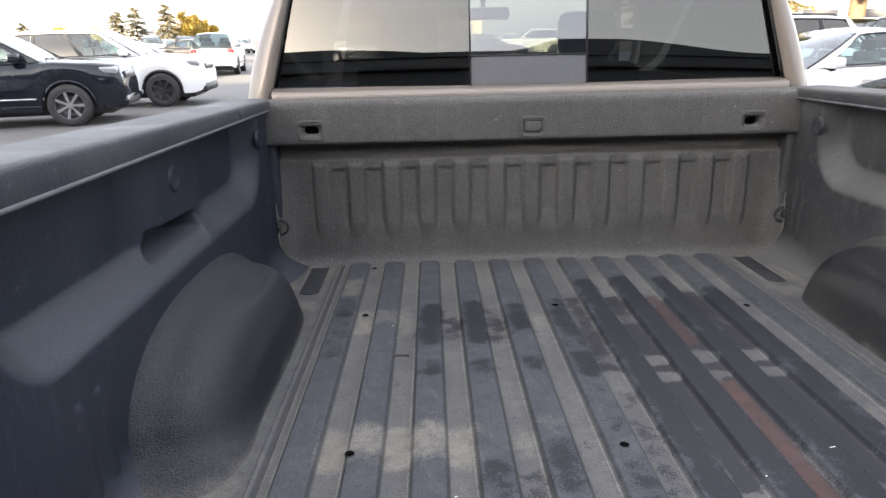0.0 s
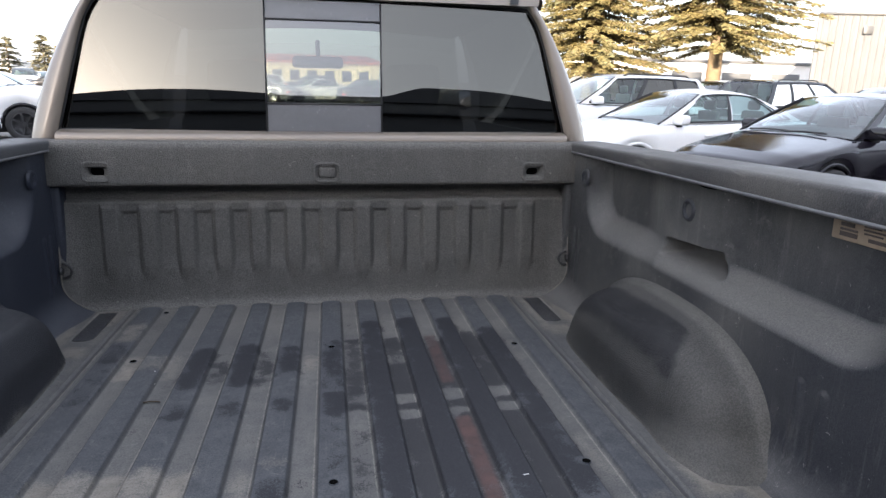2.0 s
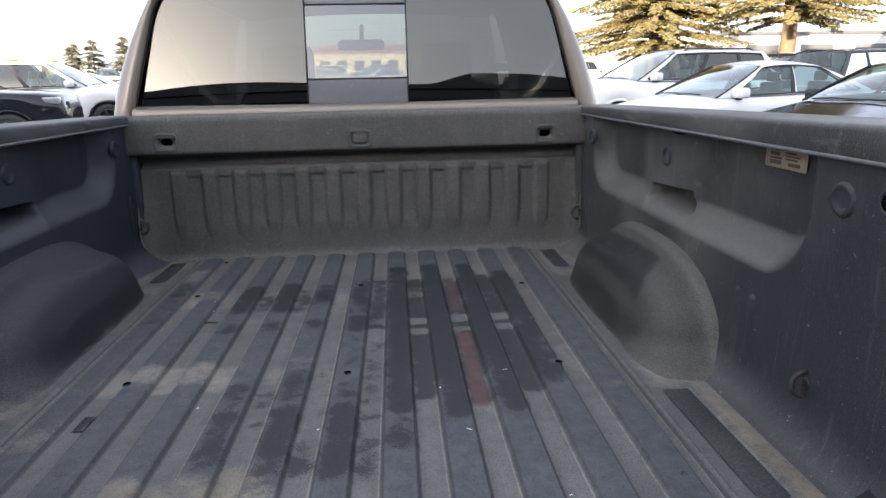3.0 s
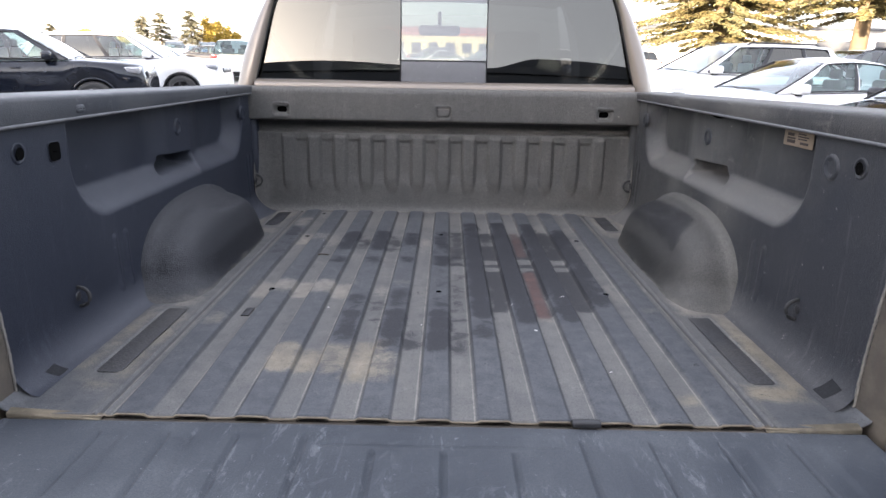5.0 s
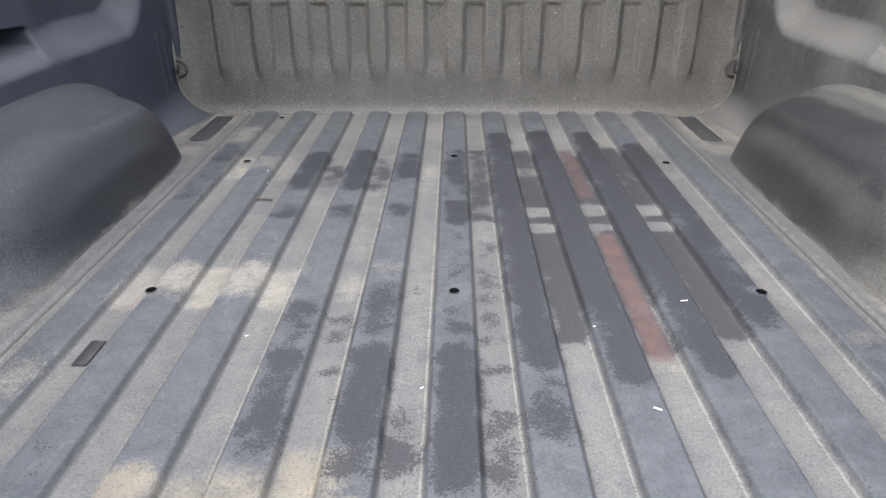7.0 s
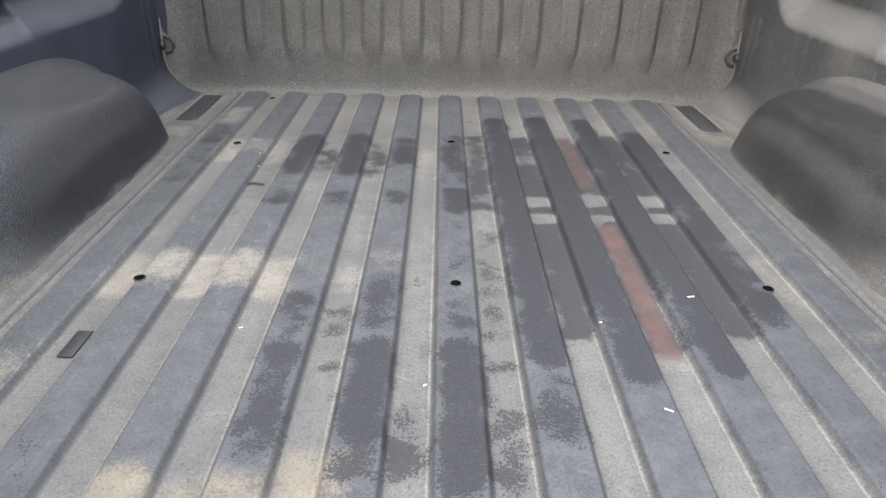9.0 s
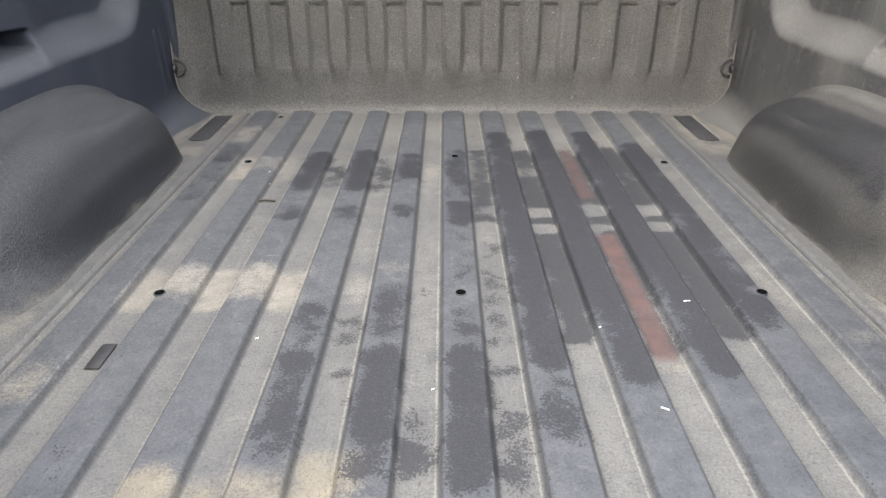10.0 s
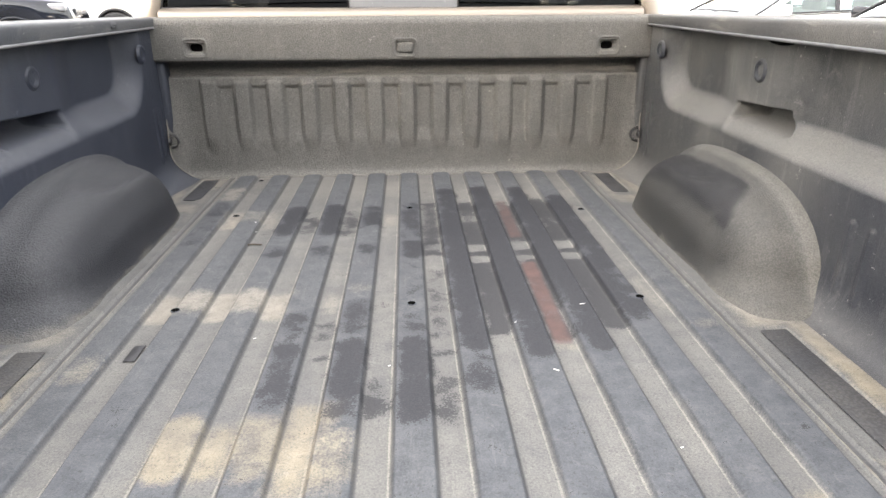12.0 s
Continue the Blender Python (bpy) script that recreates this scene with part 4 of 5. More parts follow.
sticker = part("sticker", bm, STICKER, truck, "faded brown paper sticker with dark print", m=pose(wall_x(0.60, 1.316) - 0.003, 0.585, 1.315, 0, 0, 0))
for y0, y1, z0, z1 in ((0.020, 0.050, 0.003, 0.010), (0.012, 0.050, -0.004, 0.000), (0.012, 0.050, -0.014, -0.006), (-0.035, 0.000, 0.009, 0.012), (-0.047, 0.000, 0.003, 0.006), (-0.040, -0.002, -0.003, 0.000), (-0.049, -0.012, -0.014, -0.008)):
    part("print_bar", box(-0.0026, -0.0016, y0, y1, z0, z1), INK, sticker, smooth=False)

# ---- tailgate, lowered ----
GZ = F - 0.003


def gate(i, j):
    x, y = -0.785 + 1.57 * i / 508, 0.0285 - 0.5655 * j / 110
    z = GZ
    d = 0.0
    for k in range(-5, 6):
        if k in (-1, 0, 1) and y > -0.06:
            continue
        d = max(d, 0.35 * (1 - sst(0.012, 0.030, abs(x - k * 0.1207 - 0.044))) + 0.65 * (1 - sst(0.002, 0.007, abs(x - k * 0.1207 - 0.019))))
    z -= 0.0095 * d * sst(-0.012, -0.030, y) * (1 - sst(-0.47, -0.49, y) if y < -0.43 else 1)
    z -= 0.004 * (1 - sst(-0.004, 0.004, round_box(x, y, -0.205, 0.225, -0.042, -0.012, 0.006)))
    ex = min(0.785 - abs(x), 0.0285 - y, y + 0.537)
    z -= 0.010 * (1 - sst(0.0, 0.014, ex)) ** 2
    return (x, y, z)


tail = part("tailgate", grid(509, 111, gate), GATE_LINER, truck, "lowered tailgate with scuffed blue-grey liner")
bm = box(-0.785, 0.785, -0.547, 0.006, GZ - 0.062, GZ - 0.012, 0.012)
part("gate_shell", bm, BRONZE, tail, "bronze painted outer skin")
bm = box(-0.70, 0.70, -0.562, -0.538, GZ - 0.050, GZ - 0.004, 0.010)
part("gate_top_cap", bm, RAIL_PLASTIC, tail, "black plastic top edge")
for k, s in enumerate((-1, 1)):
    bm = tube([(s * 0.792, -0.28, GZ - 0.02), (s * 0.80, -0.13, 1.0), (s * 0.815, -0.03, 1.16)], 0.005, 6)
    part("gate_cable", bm, STEEL, tail, "steel support strap")

# ---- cab ----
CY = 1.825
def cab_y(z):
    """Rear face of the cab leans forward above the belt."""
    return CY + 0.14 * max(0.0, z - 1.38)


def glass_half(z):
    """Half-width of the rear window at a height."""
    t = max(0.0, (z - 1.385) / (1.795 - 1.385))
    return 0.808 - 0.102 * t - 0.026 * t ** 10


def pillar_half(z):
    d = max(0.0, z - 1.37)
    return 0.885 - 0.168 * d - 0.514 * d * d


# rear pillars: from the window edge round to the side
def pillar(s):
    zs = np.linspace(1.372, 1.845, 28)
    def fn(i, j):
        z = zs[i]
        g, p = (glass_half(z) if z < 1.80 else 0.676), pillar_half(z)
        row = [(g, 0.012), (g + 0.004, 0.0), (g + 0.35 * (p - g), -0.006), (g + 0.75 * (p - g), 0.004), (p, 0.025), (p + 0.012, 0.06), (p + 0.018, 0.16), (p + 0.02, 0.32)]
        return (s * row[j][0], cab_y(z) + row[j][1], z)
    return grid(28, 8, fn)


cab = part("cab", box(-0.90, 0.90, CY - 0.005, CY + 0.05, 0.55, 1.362, 0.004), BRONZE, truck, "bronze painted cab")
for s in (-1, 1):
    part("rear_pillar", pillar(s), BRONZE, cab)
# painted ledge below the window
prof = [(-0.026, 1.356), (-0.028, 1.386), (-0.024, 1.393), (-0.008, 1.399), (0.012, 1.402), (0.02, 1.404)]
part("window_ledge", grid(40, len(prof), lambda i, j: (-0.80 + 1.6 * i / 39, CY + prof[j][0], prof[j][1])), BRONZE, cab)
# roof with drooping rear edge
def roof(i, j):
    u = -1 + 2 * i / 60
    v = j / 30
    back = 1.50 * v ** 1.6
    k = min(1.0, back / 0.055)
    x = u * (0.700 + 0.028 * min(1.0, k * 1.6))
    y = cab_y(1.80) - 0.012 + back
    z = 1.814 + 0.084 * (1 - (1 - k) ** 2.0) ** 0.6 + 0.015 * min(1.0, back / 0.4)
    t = max(0.0, (abs(u) - 0.82) / 0.18)
    z -= (0.082 * (1 - math.sqrt(max(0.0, 1 - t * t))) + 0.008 * u * u) * k
    return (x, y, z)
part("roof", grid(61, 31, roof), BRONZE, cab, "bronze roof")
for s in (-1, 1):
    part("roof_seam", grid(3, 28, lambda i, j: Vector(roof(30 + s * (25.8 + 0.6 * i), j)) + Vector((0, -0.004, 0.003))), BLACK, cab, "black roof ditch strip")

# rear window: two fixed panes, a sliding centre, grey bands above and below it
def pane(x0, x1, z0, z1, dy, n=14):
    def fn(i, j):
        z = z0 + (z1 - z0) * j / n
        w = glass_half(z)
        a, b = max(x0, -w), min(x1, w)
        x = a + (b - a) * i / n
        return (x, cab_y(z) + dy + 0.03 * (x / 0.8) ** 2, z)
    return grid(n + 1, n + 1, fn)


win = part("rear_window", tube([(s * (glass_half(z) + 0.002), cab_y(z) + 0.026, z) for s, zz in ((-1, np.linspace(1.806, 1.402, 16)), (1, np.linspace(1.402, 1.806, 16))) for z in zz], 0.005, 6, close=True), BLACK, cab, "black rubber window surround")
part("side_pane", pane(-0.81, -0.189, 1.402, 1.806, 0.006), TINTED, win, "dark tinted glass")
part("side_pane", pane(0.179, 0.81, 1.402, 1.806, 0.006), TINTED, win, "dark tinted glass")
part("sliding_pane", pane(-0.186, 0.176, 1.490, 1.746, 0.006), CLEAR, win, "clear sliding glass")
part("grey_band", pane(-0.188, 0.178, 1.402, 1.488, 0.005), GREY_PANEL, win, "grey lower band")
part("grey_band", pane(-0.188, 0.178, 1.750, 1.808, 0.005), GREY_PANEL, win, "grey upper band")
for x0, z0, x1, z1 in ((-0.187, 1.392, -0.187, 1.806), (0.177, 1.392, 0.177, 1.806), (-0.187, 1.748, 0.177, 1.748), (-0.187, 1.489, 0.177, 1.489)):
    part("window_seal", tube([(x0, cab_y(z0) + 0.004, z0), (x1, cab_y(z1) + 0.004, z1)], 0.003, 6), BLACK, win)

# high brake lamp
lp = lambda hx, z0, z1, y, r: [(u, y + 0.10 * (v - 1.83), v) for u, v in rounded_loop(-hx - 0.016, hx - 0.016, z0, z1, r)]
y0 = cab_y(1.83) - 0.018
lamp = part("brake_lamp", loops_bm([lp(0.197, 1.832, 1.906, y0 + 0.03, 0.014), lp(0.197, 1.834, 1.904, y0, 0.014), lp(0.190, 1.840, 1.898, y0 - 0.006, 0.012)]), RED_LENS, cab, "red high brake lamp with clear cargo lights")
for cx in (-0.008 - 0.098, -0.008 + 0.098):
    bm = loops_bm([[(cx + u, y0 - 0.005 + d + 0.10 * v, 1.868 + v) for u, v in rounded_loop(-0.055 + g, 0.055 - g, -0.020 + g, 0.020 - g, 0.008)] for g, d in ((0, 0.0), (0.0, -0.004), (0.004, -0.006))])
    part("cargo_light", bm, CLEAR_LENS, lamp, "clear lens")

# cab sides, front, hood: closed shell round the interior
def cab_side(s):
    pts = [(1.0, 0.55), (1.005, 0.9), (0.99, 1.2), (0.945, 1.352), (0.90, 1.372)]
    return grid(20, len(pts), lambda i, j: (s * pts[j][0], CY - 0.01 + 2.10 * i / 19, pts[j][1]))
for s in (-1, 1):
    part("cab_door", cab_side(s), BRONZE, cab)
    bm = grid(20, 8, lambda i, j: (s * (0.905 - 0.20 * (j / 7) ** 1.4), CY + 0.30 + (1.75 - 0.62 * j / 7) * i / 19, 1.372 + 0.47 * j / 7))
    part("side_window", bm, TINTED, cab, "dark side glass")
bm = grid(16, 10, lambda i, j: ((-1 + 2 * i / 15) * (0.86 - 0.18 * j / 9), CY + 2.10 - 0.65 * j / 9 + 0.10 * (1 - (2 * i / 15 - 1) ** 2), 1.33 + 0.53 * j / 9))
part("windshield", bm, CLEAR, cab, "clear windshield")
def hood(i, j):
    u, v = -1 + 2 * i / 24, j / 20
    return (u * (0.93 - 0.06 * v), CY + 2.08 + 1.32 * v, 1.33 - 0.10 * v - 0.30 * max(0, v - 0.88) / 0.12 - 0.10 * abs(u) ** 5)
part("hood", grid(25, 21, hood), BRONZE, cab)
for s in (-1, 1):
    part("front_fender", grid(20, 4, lambda i, j: (s * (0.93 + 0.07 * math.sin(math.pi * j / 3.2)), CY + 2.08 + 1.32 * i / 19, (1.22, 1.05, 0.85, max(0.5, 0.40 + math.sqrt(max(0, 0.46 ** 2 - (1.32 * i / 19 - 0.62) ** 2))))[j])), BRONZE, cab)
part("front_grille", box(-0.90, 0.90, CY + 3.36, CY + 3.42, 0.5, 1.12, 0.03), BLACK, cab)
part("underbody", box(-0.78, 0.78, 0.10, CY + 3.3, 0.42, 0.70, 0.02), BLACK, truck)
part("bed_underside", box(-0.93, 0.93, 0.08, 1.77, 0.70, 0.80, 0.01), BLACK, truck)
part("dashboard", box(-0.80, 0.80, CY + 1.75, CY + 2.05, 0.9, 1.32, 0.05), BLACK, cab)
bm = grid(12, 12, lambda i, j: (-0.66 + 1.32 * i / 11, CY + 0.05 + 1.38 * j / 11, 1.845 - 0.03 * (2 * i / 11 - 1) ** 2))
part("cab_headliner", bm, HEADLINER, cab)
part("cab_floor", box(-0.85, 0.85, CY + 0.06, CY + 2.0, 0.72, 0.78), SEAT, cab)
for sx in (-0.40, 0.40):
    seat = part("seat_back", box(sx - 0.25, sx + 0.25, CY + 0.95, CY + 1.10, 0.8, 1.44, 0.05), SEAT, cab)
    part("head_restraint", box(sx - 0.13, sx + 0.13, CY + 0.96, CY + 1.05, 1.47, 1.66, 0.04), SEAT, seat)
part("rear_bench", box(-0.75, 0.75, CY + 0.10, CY + 0.28, 0.8, 1.37, 0.05), SEAT, cab)
lpm = [(-0.042 + u, 1.67 + v) for u, v in rounded_loop(-0.125, 0.125, -0.028, 0.03, 0.022)]
mirror = part("rear_view_mirror", loops_bm([[(x, CY + 1.27, z) for x, z in lpm], [(x, CY + 1.30, z) for x, z in lpm]]), BLACK, cab)
part("mirror_stalk", tube([(-0.042, CY + 1.31, 1.69), (-0.042, CY + 1.40, 1.78)], 0.012, 8), BLACK, cab)


def wheel(parent, m, radius, width, rim_mat, spokes=10, rim_share=0.68):
    r, w = radius, width / 2
    t = part("wheel", disc_stack([(r * 0.66, -w * 0.9), (r * 0.72, -w), (r * 0.93, -w), (r * 0.985, -w * 0.8), (r, -w * 0.5), (r, w * 0.5), (r * 0.985, w * 0.8), (r * 0.93, w), (r * 0.72, w), (r * 0.66, w * 0.9)], 36), RUBBER, parent, m=m)
    k = r * rim_share
    rim = part("rim", disc_stack([(k, -w * 0.92), (k * 0.96, -w * 0.97), (k * 0.90, -w * 0.8), (k * 0.86, -w * 0.1), (k * 0.5, 0.0), (0.001, 0.0)], 30), DARK_ALLOY, t)
    bm = disc_stack([(k * 0.22, -w * 0.75), (k * 0.18, -w * 0.85), (0.001, -w * 0.86)], 16)
    for q in range(spokes):
        a = 2 * math.pi * q / spokes
        c, s = math.cos(a), math.sin(a)
        half = k * 0.075
        vs = [bm.verts.new((c * rr - s * hw, yy, s * rr + c * hw)) for rr, hw, yy in ((k * 0.15, half, -w * 0.80), (k * 0.95, half * 1.3, -w * 0.90), (k * 0.95, -half * 1.3, -w * 0.90), (k * 0.15, -half, -w * 0.80))]
        lo = [bm.verts.new(v.co + Vector((0, w * 0.25, 0))) for v in vs]
        bm.faces.new(vs)
        for e in range(4):
            bm.faces.new((vs[e], lo[e], lo[(e + 1) % 4], vs[(e + 1) % 4]))
    part("spokes", bm, rim_mat, t, smooth=False)
    return t


for s in (-1, 1):
    for y in (1.03, 4.55):
        wheel(truck, pose(s * 0.86, y, 0.40, 0, 0, 90 if s > 0 else -90), 0.40, 0.27, ALLOY, 6)


# ---- parked cars ----
def patch(a, b, c, d, nu=6, nv=6, bulge=0.0, bm=None):
    a, b, c, d = (Vector(p) for p in (a, b, c, d))
    nrm = (b - a).cross(d - a)
    nrm.normalize()
    def fn(i, j):
        u, v = i / nu, j / nv
        p = a * (1 - u) * (1 - v) + b * u * (1 - v) + c * u * v + d * (1 - u) * v
        return p + nrm * (bulge * 4 * u * (1 - u) * (0.35 + 0.65 * 4 * v * (1 - v)))
    return grid(nu + 1, nv + 1, fn, bm)


KINDS = {
    "sedan": dict(L=4.85, W=1.83, zs=((-2.42, 0.82), (-2.3, 0.98), (-1.7, 1.03), (0.0, 0.98), (1.0, 0.97), (2.0, 0.80), (2.3, 0.70), (2.42, 0.58)), sill=0.24,
                  cowl=(1.02, 0.98), rf=(0.12, 1.43), rr=(-0.95, 1.41), back=(-1.80, 1.05), wb=0.80, wr=0.56, wheels=(1.40, -1.42), R=0.33, cuts=(0.08, 0.46, 0.50, 0.86, 0.88, 0.93)),
    "suv": dict(L=4.82, W=1.94, zs=((-2.41, 0.85), (-2.33, 1.05), (-1.8, 1.13), (0.0, 1.12), (1.3, 1.16), (1.9, 1.12), (2.28, 1.07), (2.385, 1.02), (2.41, 0.80)), sill=0.30,
                cowl=(1.06, 1.17), rf=(0.16, 1.70), rr=(-1.85, 1.69), back=(-2.30, 1.12), wb=0.86, wr=0.64, wheels=(1.47, -1.44), R=0.385, cuts=(0.05, 0.36, 0.39, 0.68, 0.71, 0.94)),
}


def car_paint(name, rgb, metal=0.0, rough=0.3, coat=0.5):
    return mat(name, rgb, rough, metal, dirt=tuple(0.85 * c + 0.02 for c in rgb), dirt_scale=2.5, amount=0.5, grain=500, grain_bump=0.0, coat=coat, grain_amount=0.03)


def make_car(kind, paint, label, m, rim=ALLOY, category="car", trim=BLACK, rails=False):
    k = KINDS[kind]
    L, W, R = k["L"], k["W"], k["R"]
    root = thing("parked_car" if kind == "sedan" else "parked_suv", label, category, m, "cars parked on the lot")
    zx, zz = zip(*k["zs"])
    st = np.linspace(-L / 2, L / 2, 73)

    def half_w(x):
        t = max(0.0, (abs(x) - (L / 2 - 0.75)) / 0.75)
        return W / 2 * (1 - 0.20 * t ** 2.4)

    def low(x):
        z = k["sill"] + 0.10 * max(0.0, (abs(x) - L / 2 + 0.35) / 0.35) ** 2
        for wx in k["wheels"]:
            d = abs(x - wx)
            r = R + 0.055
            if d < r:
                z = max(z, R + math.sqrt(r * r - d * d))
        return z

    def ring(i, j):
        x = st[i]
        w, zb, zt = half_w(x), low(x), float(np.interp(x, zx, zz))
        zb = min(zb, zt - 0.08)
        rows = [(0.93, zb), (0.985, zb + 0.30 * (zt - zb)), (1.0, zb + 0.62 * (zt - zb)), (0.985, zt - 0.16 * (zt - zb)), (0.955, zt - 0.05 * (zt - zb)), (0.88, zt), (0.62, zt + 0.025), (0.3, zt + 0.035), (0.0, zt + 0.04)]
        n = len(rows)
        s, q = (1, j) if j < n else (-1, 2 * n - 2 - j)
        return (x, s * w * rows[q][0], rows[q][1])

    bm = grid(len(st), 17, ring)
    bm.verts.ensure_lookup_table()
    bm.faces.new([bm.verts[j] for j in range(17)])
    bm.faces.new([bm.verts[(len(st) - 1) * 17 + j] for j in range(16, -1, -1)])
    bmesh.ops.recalc_face_normals(bm, faces=bm.faces)
    body = part("body", bm, paint, root)
    part("underbody", box(-L / 2 + 0.25, L / 2 - 0.25, -W / 2 + 0.22, W / 2 - 0.22, 0.2, 0.75, 0.03), BLACK, root)
    (cx, cz), (fx, fz), (rx, rz), (bx, bz) = k["cowl"], k["rf"], k["rr"], k["back"]
    wb, wr = k["wb"], k["wr"]
    bow = 0.055 if kind == "sedan" else 0.035
    roofm = grid(13, 15, lambda i, j: (fx + (rx - fx) * j / 14, wr * (i / 6 - 1), fz + (rz - fz) * j / 14 + bow * 4 * (j / 14) * (1 - j / 14) + 0.035 * (1 - (i / 6 - 1) ** 2)))
    part("roof", roofm, paint, root)
    part("windshield", patch((cx, -wb, cz), (cx, wb, cz), (fx, wr, fz), (fx, -wr, fz), 10, 8, 0.09), SCREEN_GLASS, root, "windshield reflecting the sky")
    part("rear_window", patch((bx, wb * 0.95, bz), (bx, -wb * 0.95, bz), (rx, -wr, rz), (rx, wr, rz), 10, 8, 0.05), CAR_GLASS, root)
    cuts = k["cuts"]
    for s in (-1, 1):
        A, B = Vector((cx, s * wb, cz)), Vector((bx, s * wb * 0.95, bz))
        C, D = Vector((fx, s * wr, fz)), Vector((rx, s * wr, rz))
        def at(u, v):
            p = A.lerp(B, u).lerp(C.lerp(D, u), v)
            p.y += s * 0.035 * 4 * v * (1 - v)
            p.z += bow * 4 * u * (1 - u) * v * v
            return p
        pil = bmesh.new()
        us = [0.0, *cuts, 1.0]
        for a in range(len(us) - 1):
            win = a in (1, 3, 5)
            for v0, v1 in ((0.0, 0.05), (0.05, 0.91), (0.91, 1.0)):
                if win and v0 == 0.05:
                    g = grid(5, 7, lambda i, j: at(us[a] + (us[a + 1] - us[a]) * i / 4, v0 + (v1 - v0) * j / 6) - Vector((0, s * 0.008, 0)))
                    part("side_window", g, TINTED if kind == "suv" and a > 1 else CAR_GLASS, root)
                else:
                    grid(4, 5, lambda i, j: at(us[a] + (us[a + 1] - us[a]) * i / 3, v0 + (v1 - v0) * j / 4), pil)
        part("pillar_frame", pil, paint, root)
        for u in (cuts[1] + 0.015, cuts[3] + 0.012):
            bp = grid(2, 5, lambda i, j: at(u - 0.016 + 0.032 * i, 0.05 + 0.87 * j / 4) + Vector((0, s * 0.003, 0)))
            part("door_pillar", bp, BLACK, root, "black door pillar")
        top = [at(u, 0.915) + Vector((0, s * 0.004, 0)) for u in np.linspace(cuts[0], cuts[5], 15)]
        sill = [at(u, 0.045) + Vector((0, s * 0.004, 0)) for u in np.linspace(cuts[5], cuts[0], 15)]
        part("window_surround", tube(top + sill, 0.013, 5, close=True), BLACK, root, "black window seal")
        part("screen_seal", tube([at(0.0, v) + Vector((0.006, 0, 0.006)) for v in np.linspace(0.0, 0.98, 7)], 0.014, 5), BLACK, root, "black windshield seal")
        # mirror
        mz = cz + 0.07
        bm = box(cx - 0.42, cx - 0.24, s * (wb + 0.10) - 0.12, s * (wb + 0.10) + 0.12, mz - 0.07, mz + 0.08, 0.045, 3)
        mr = part("door_mirror", bm, paint, root)
        part("mirror_foot", box(cx - 0.40, cx - 0.30, s * wb - 0.06, s * wb + 0.06, mz - 0.10, mz - 0.05, 0.01), BLACK, mr)
        # lamps, seams, handles, arches
        hz = float(np.interp(L / 2 - 0.22, zx, zz)) - 0.10
        hw = half_w(L / 2 - 0.2)
        bm = box(L / 2 - 0.46, L / 2 - 0.065, -0.150, 0.150, -0.070, 0.070, 0.035, 3)
        for v in bm.verts:
            f = (v.co.x - (L / 2 - 0.46)) / 0.395
            v.co = Vector((v.co.x, s * (hw * 0.88 + 0.045 * (1 - f)) + v.co.y * (0.45 + 0.55 * f), hz + 0.03 * (1 - f) + v.co.z * (0.55 + 0.45 * f)))
        hl = part("headlight", bm, HEAD_LENS, root, "clear headlight")
        part("indicator", box(L / 2 - 0.50, L / 2 - 0.34, s * hw * 0.985 - 0.025, s * hw * 0.985 + 0.03, hz - 0.02, hz + 0.055, 0.015), AMBER_LENS, hl, "amber indicator")
        part("tail_light", box(-L / 2 + 0.02, -L / 2 + 0.25, s * hw * 0.85 - 0.14, s * hw * 0.85 + 0.14, hz - 0.05, hz + 0.10, 0.03), RED_LENS, root)
        for xd in (0.62, -0.42):
            part("door_handle", box(xd - 0.55, xd - 0.38, s * (W / 2) - 0.012, s * (W / 2) + 0.022, cz - 0.17, cz - 0.14, 0.008), paint, root)
        for wx in k["wheels"]:
            pts = [(wx + (R + 0.055) * math.cos(a), s * (half_w(wx) * 0.945), R + (R + 0.055) * math.sin(a)) for a in np.linspace(0.05, math.pi - 0.05, 14)]
            part("arch_trim", tube(pts, 0.03, 6), trim, root)
            wheel(root, pose(wx, s * (W / 2 - 0.12), R, 0, 0, 0 if s < 0 else 180), R, 0.23, rim, 7)
        part("side_moulding", tube([(xm, s * (W / 2 * 0.996 + 0.004), k["sill"] + 0.22) for xm in np.linspace(-0.95, 0.95, 6)], 0.018, 6), CHROME if kind == "suv" else paint, root, "bright side moulding" if kind == "suv" else "")
        part("sill_trim", box(-1.0, 1.0, s * W / 2 * 0.93 - 0.02, s * W / 2 * 0.93 + 0.02, k["sill"] - 0.02, k["sill"] + 0.10, 0.01), trim, root)
        if rails:
            part("roof_rail", tube([(fx - 0.2, s * (wr - 0.03), fz + 0.01), (fx - 0.3, s * (wr - 0.03), fz + 0.06), (rx + 0.3, s * (wr - 0.03), rz + 0.06), (rx + 0.2, s * (wr - 0.03), rz + 0.01)], 0.018, 6), BLACK, root)
    gz = float(np.interp(L / 2 - 0.1, zx, zz))
    grille = part("grille", box(L / 2 - 0.12, L / 2 + 0.012, -0.48, 0.48, gz - 0.24, gz - 0.10, 0.03), BLACK, root)
    for q in range(7):
        part("grille_slot", box(L / 2 - 0.02, L / 2 + 0.020, -0.45 + 0.13 * q, -0.45 + 0.13 * q + 0.02, gz - 0.235, gz - 0.105, 0.006), CHROME if kind == "suv" else paint, grille)
    part("lower_intake", box(L / 2 - 0.10, L / 2 + 0.034, -0.55, 0.55, 0.34, 0.46, 0.02), BLACK, root)
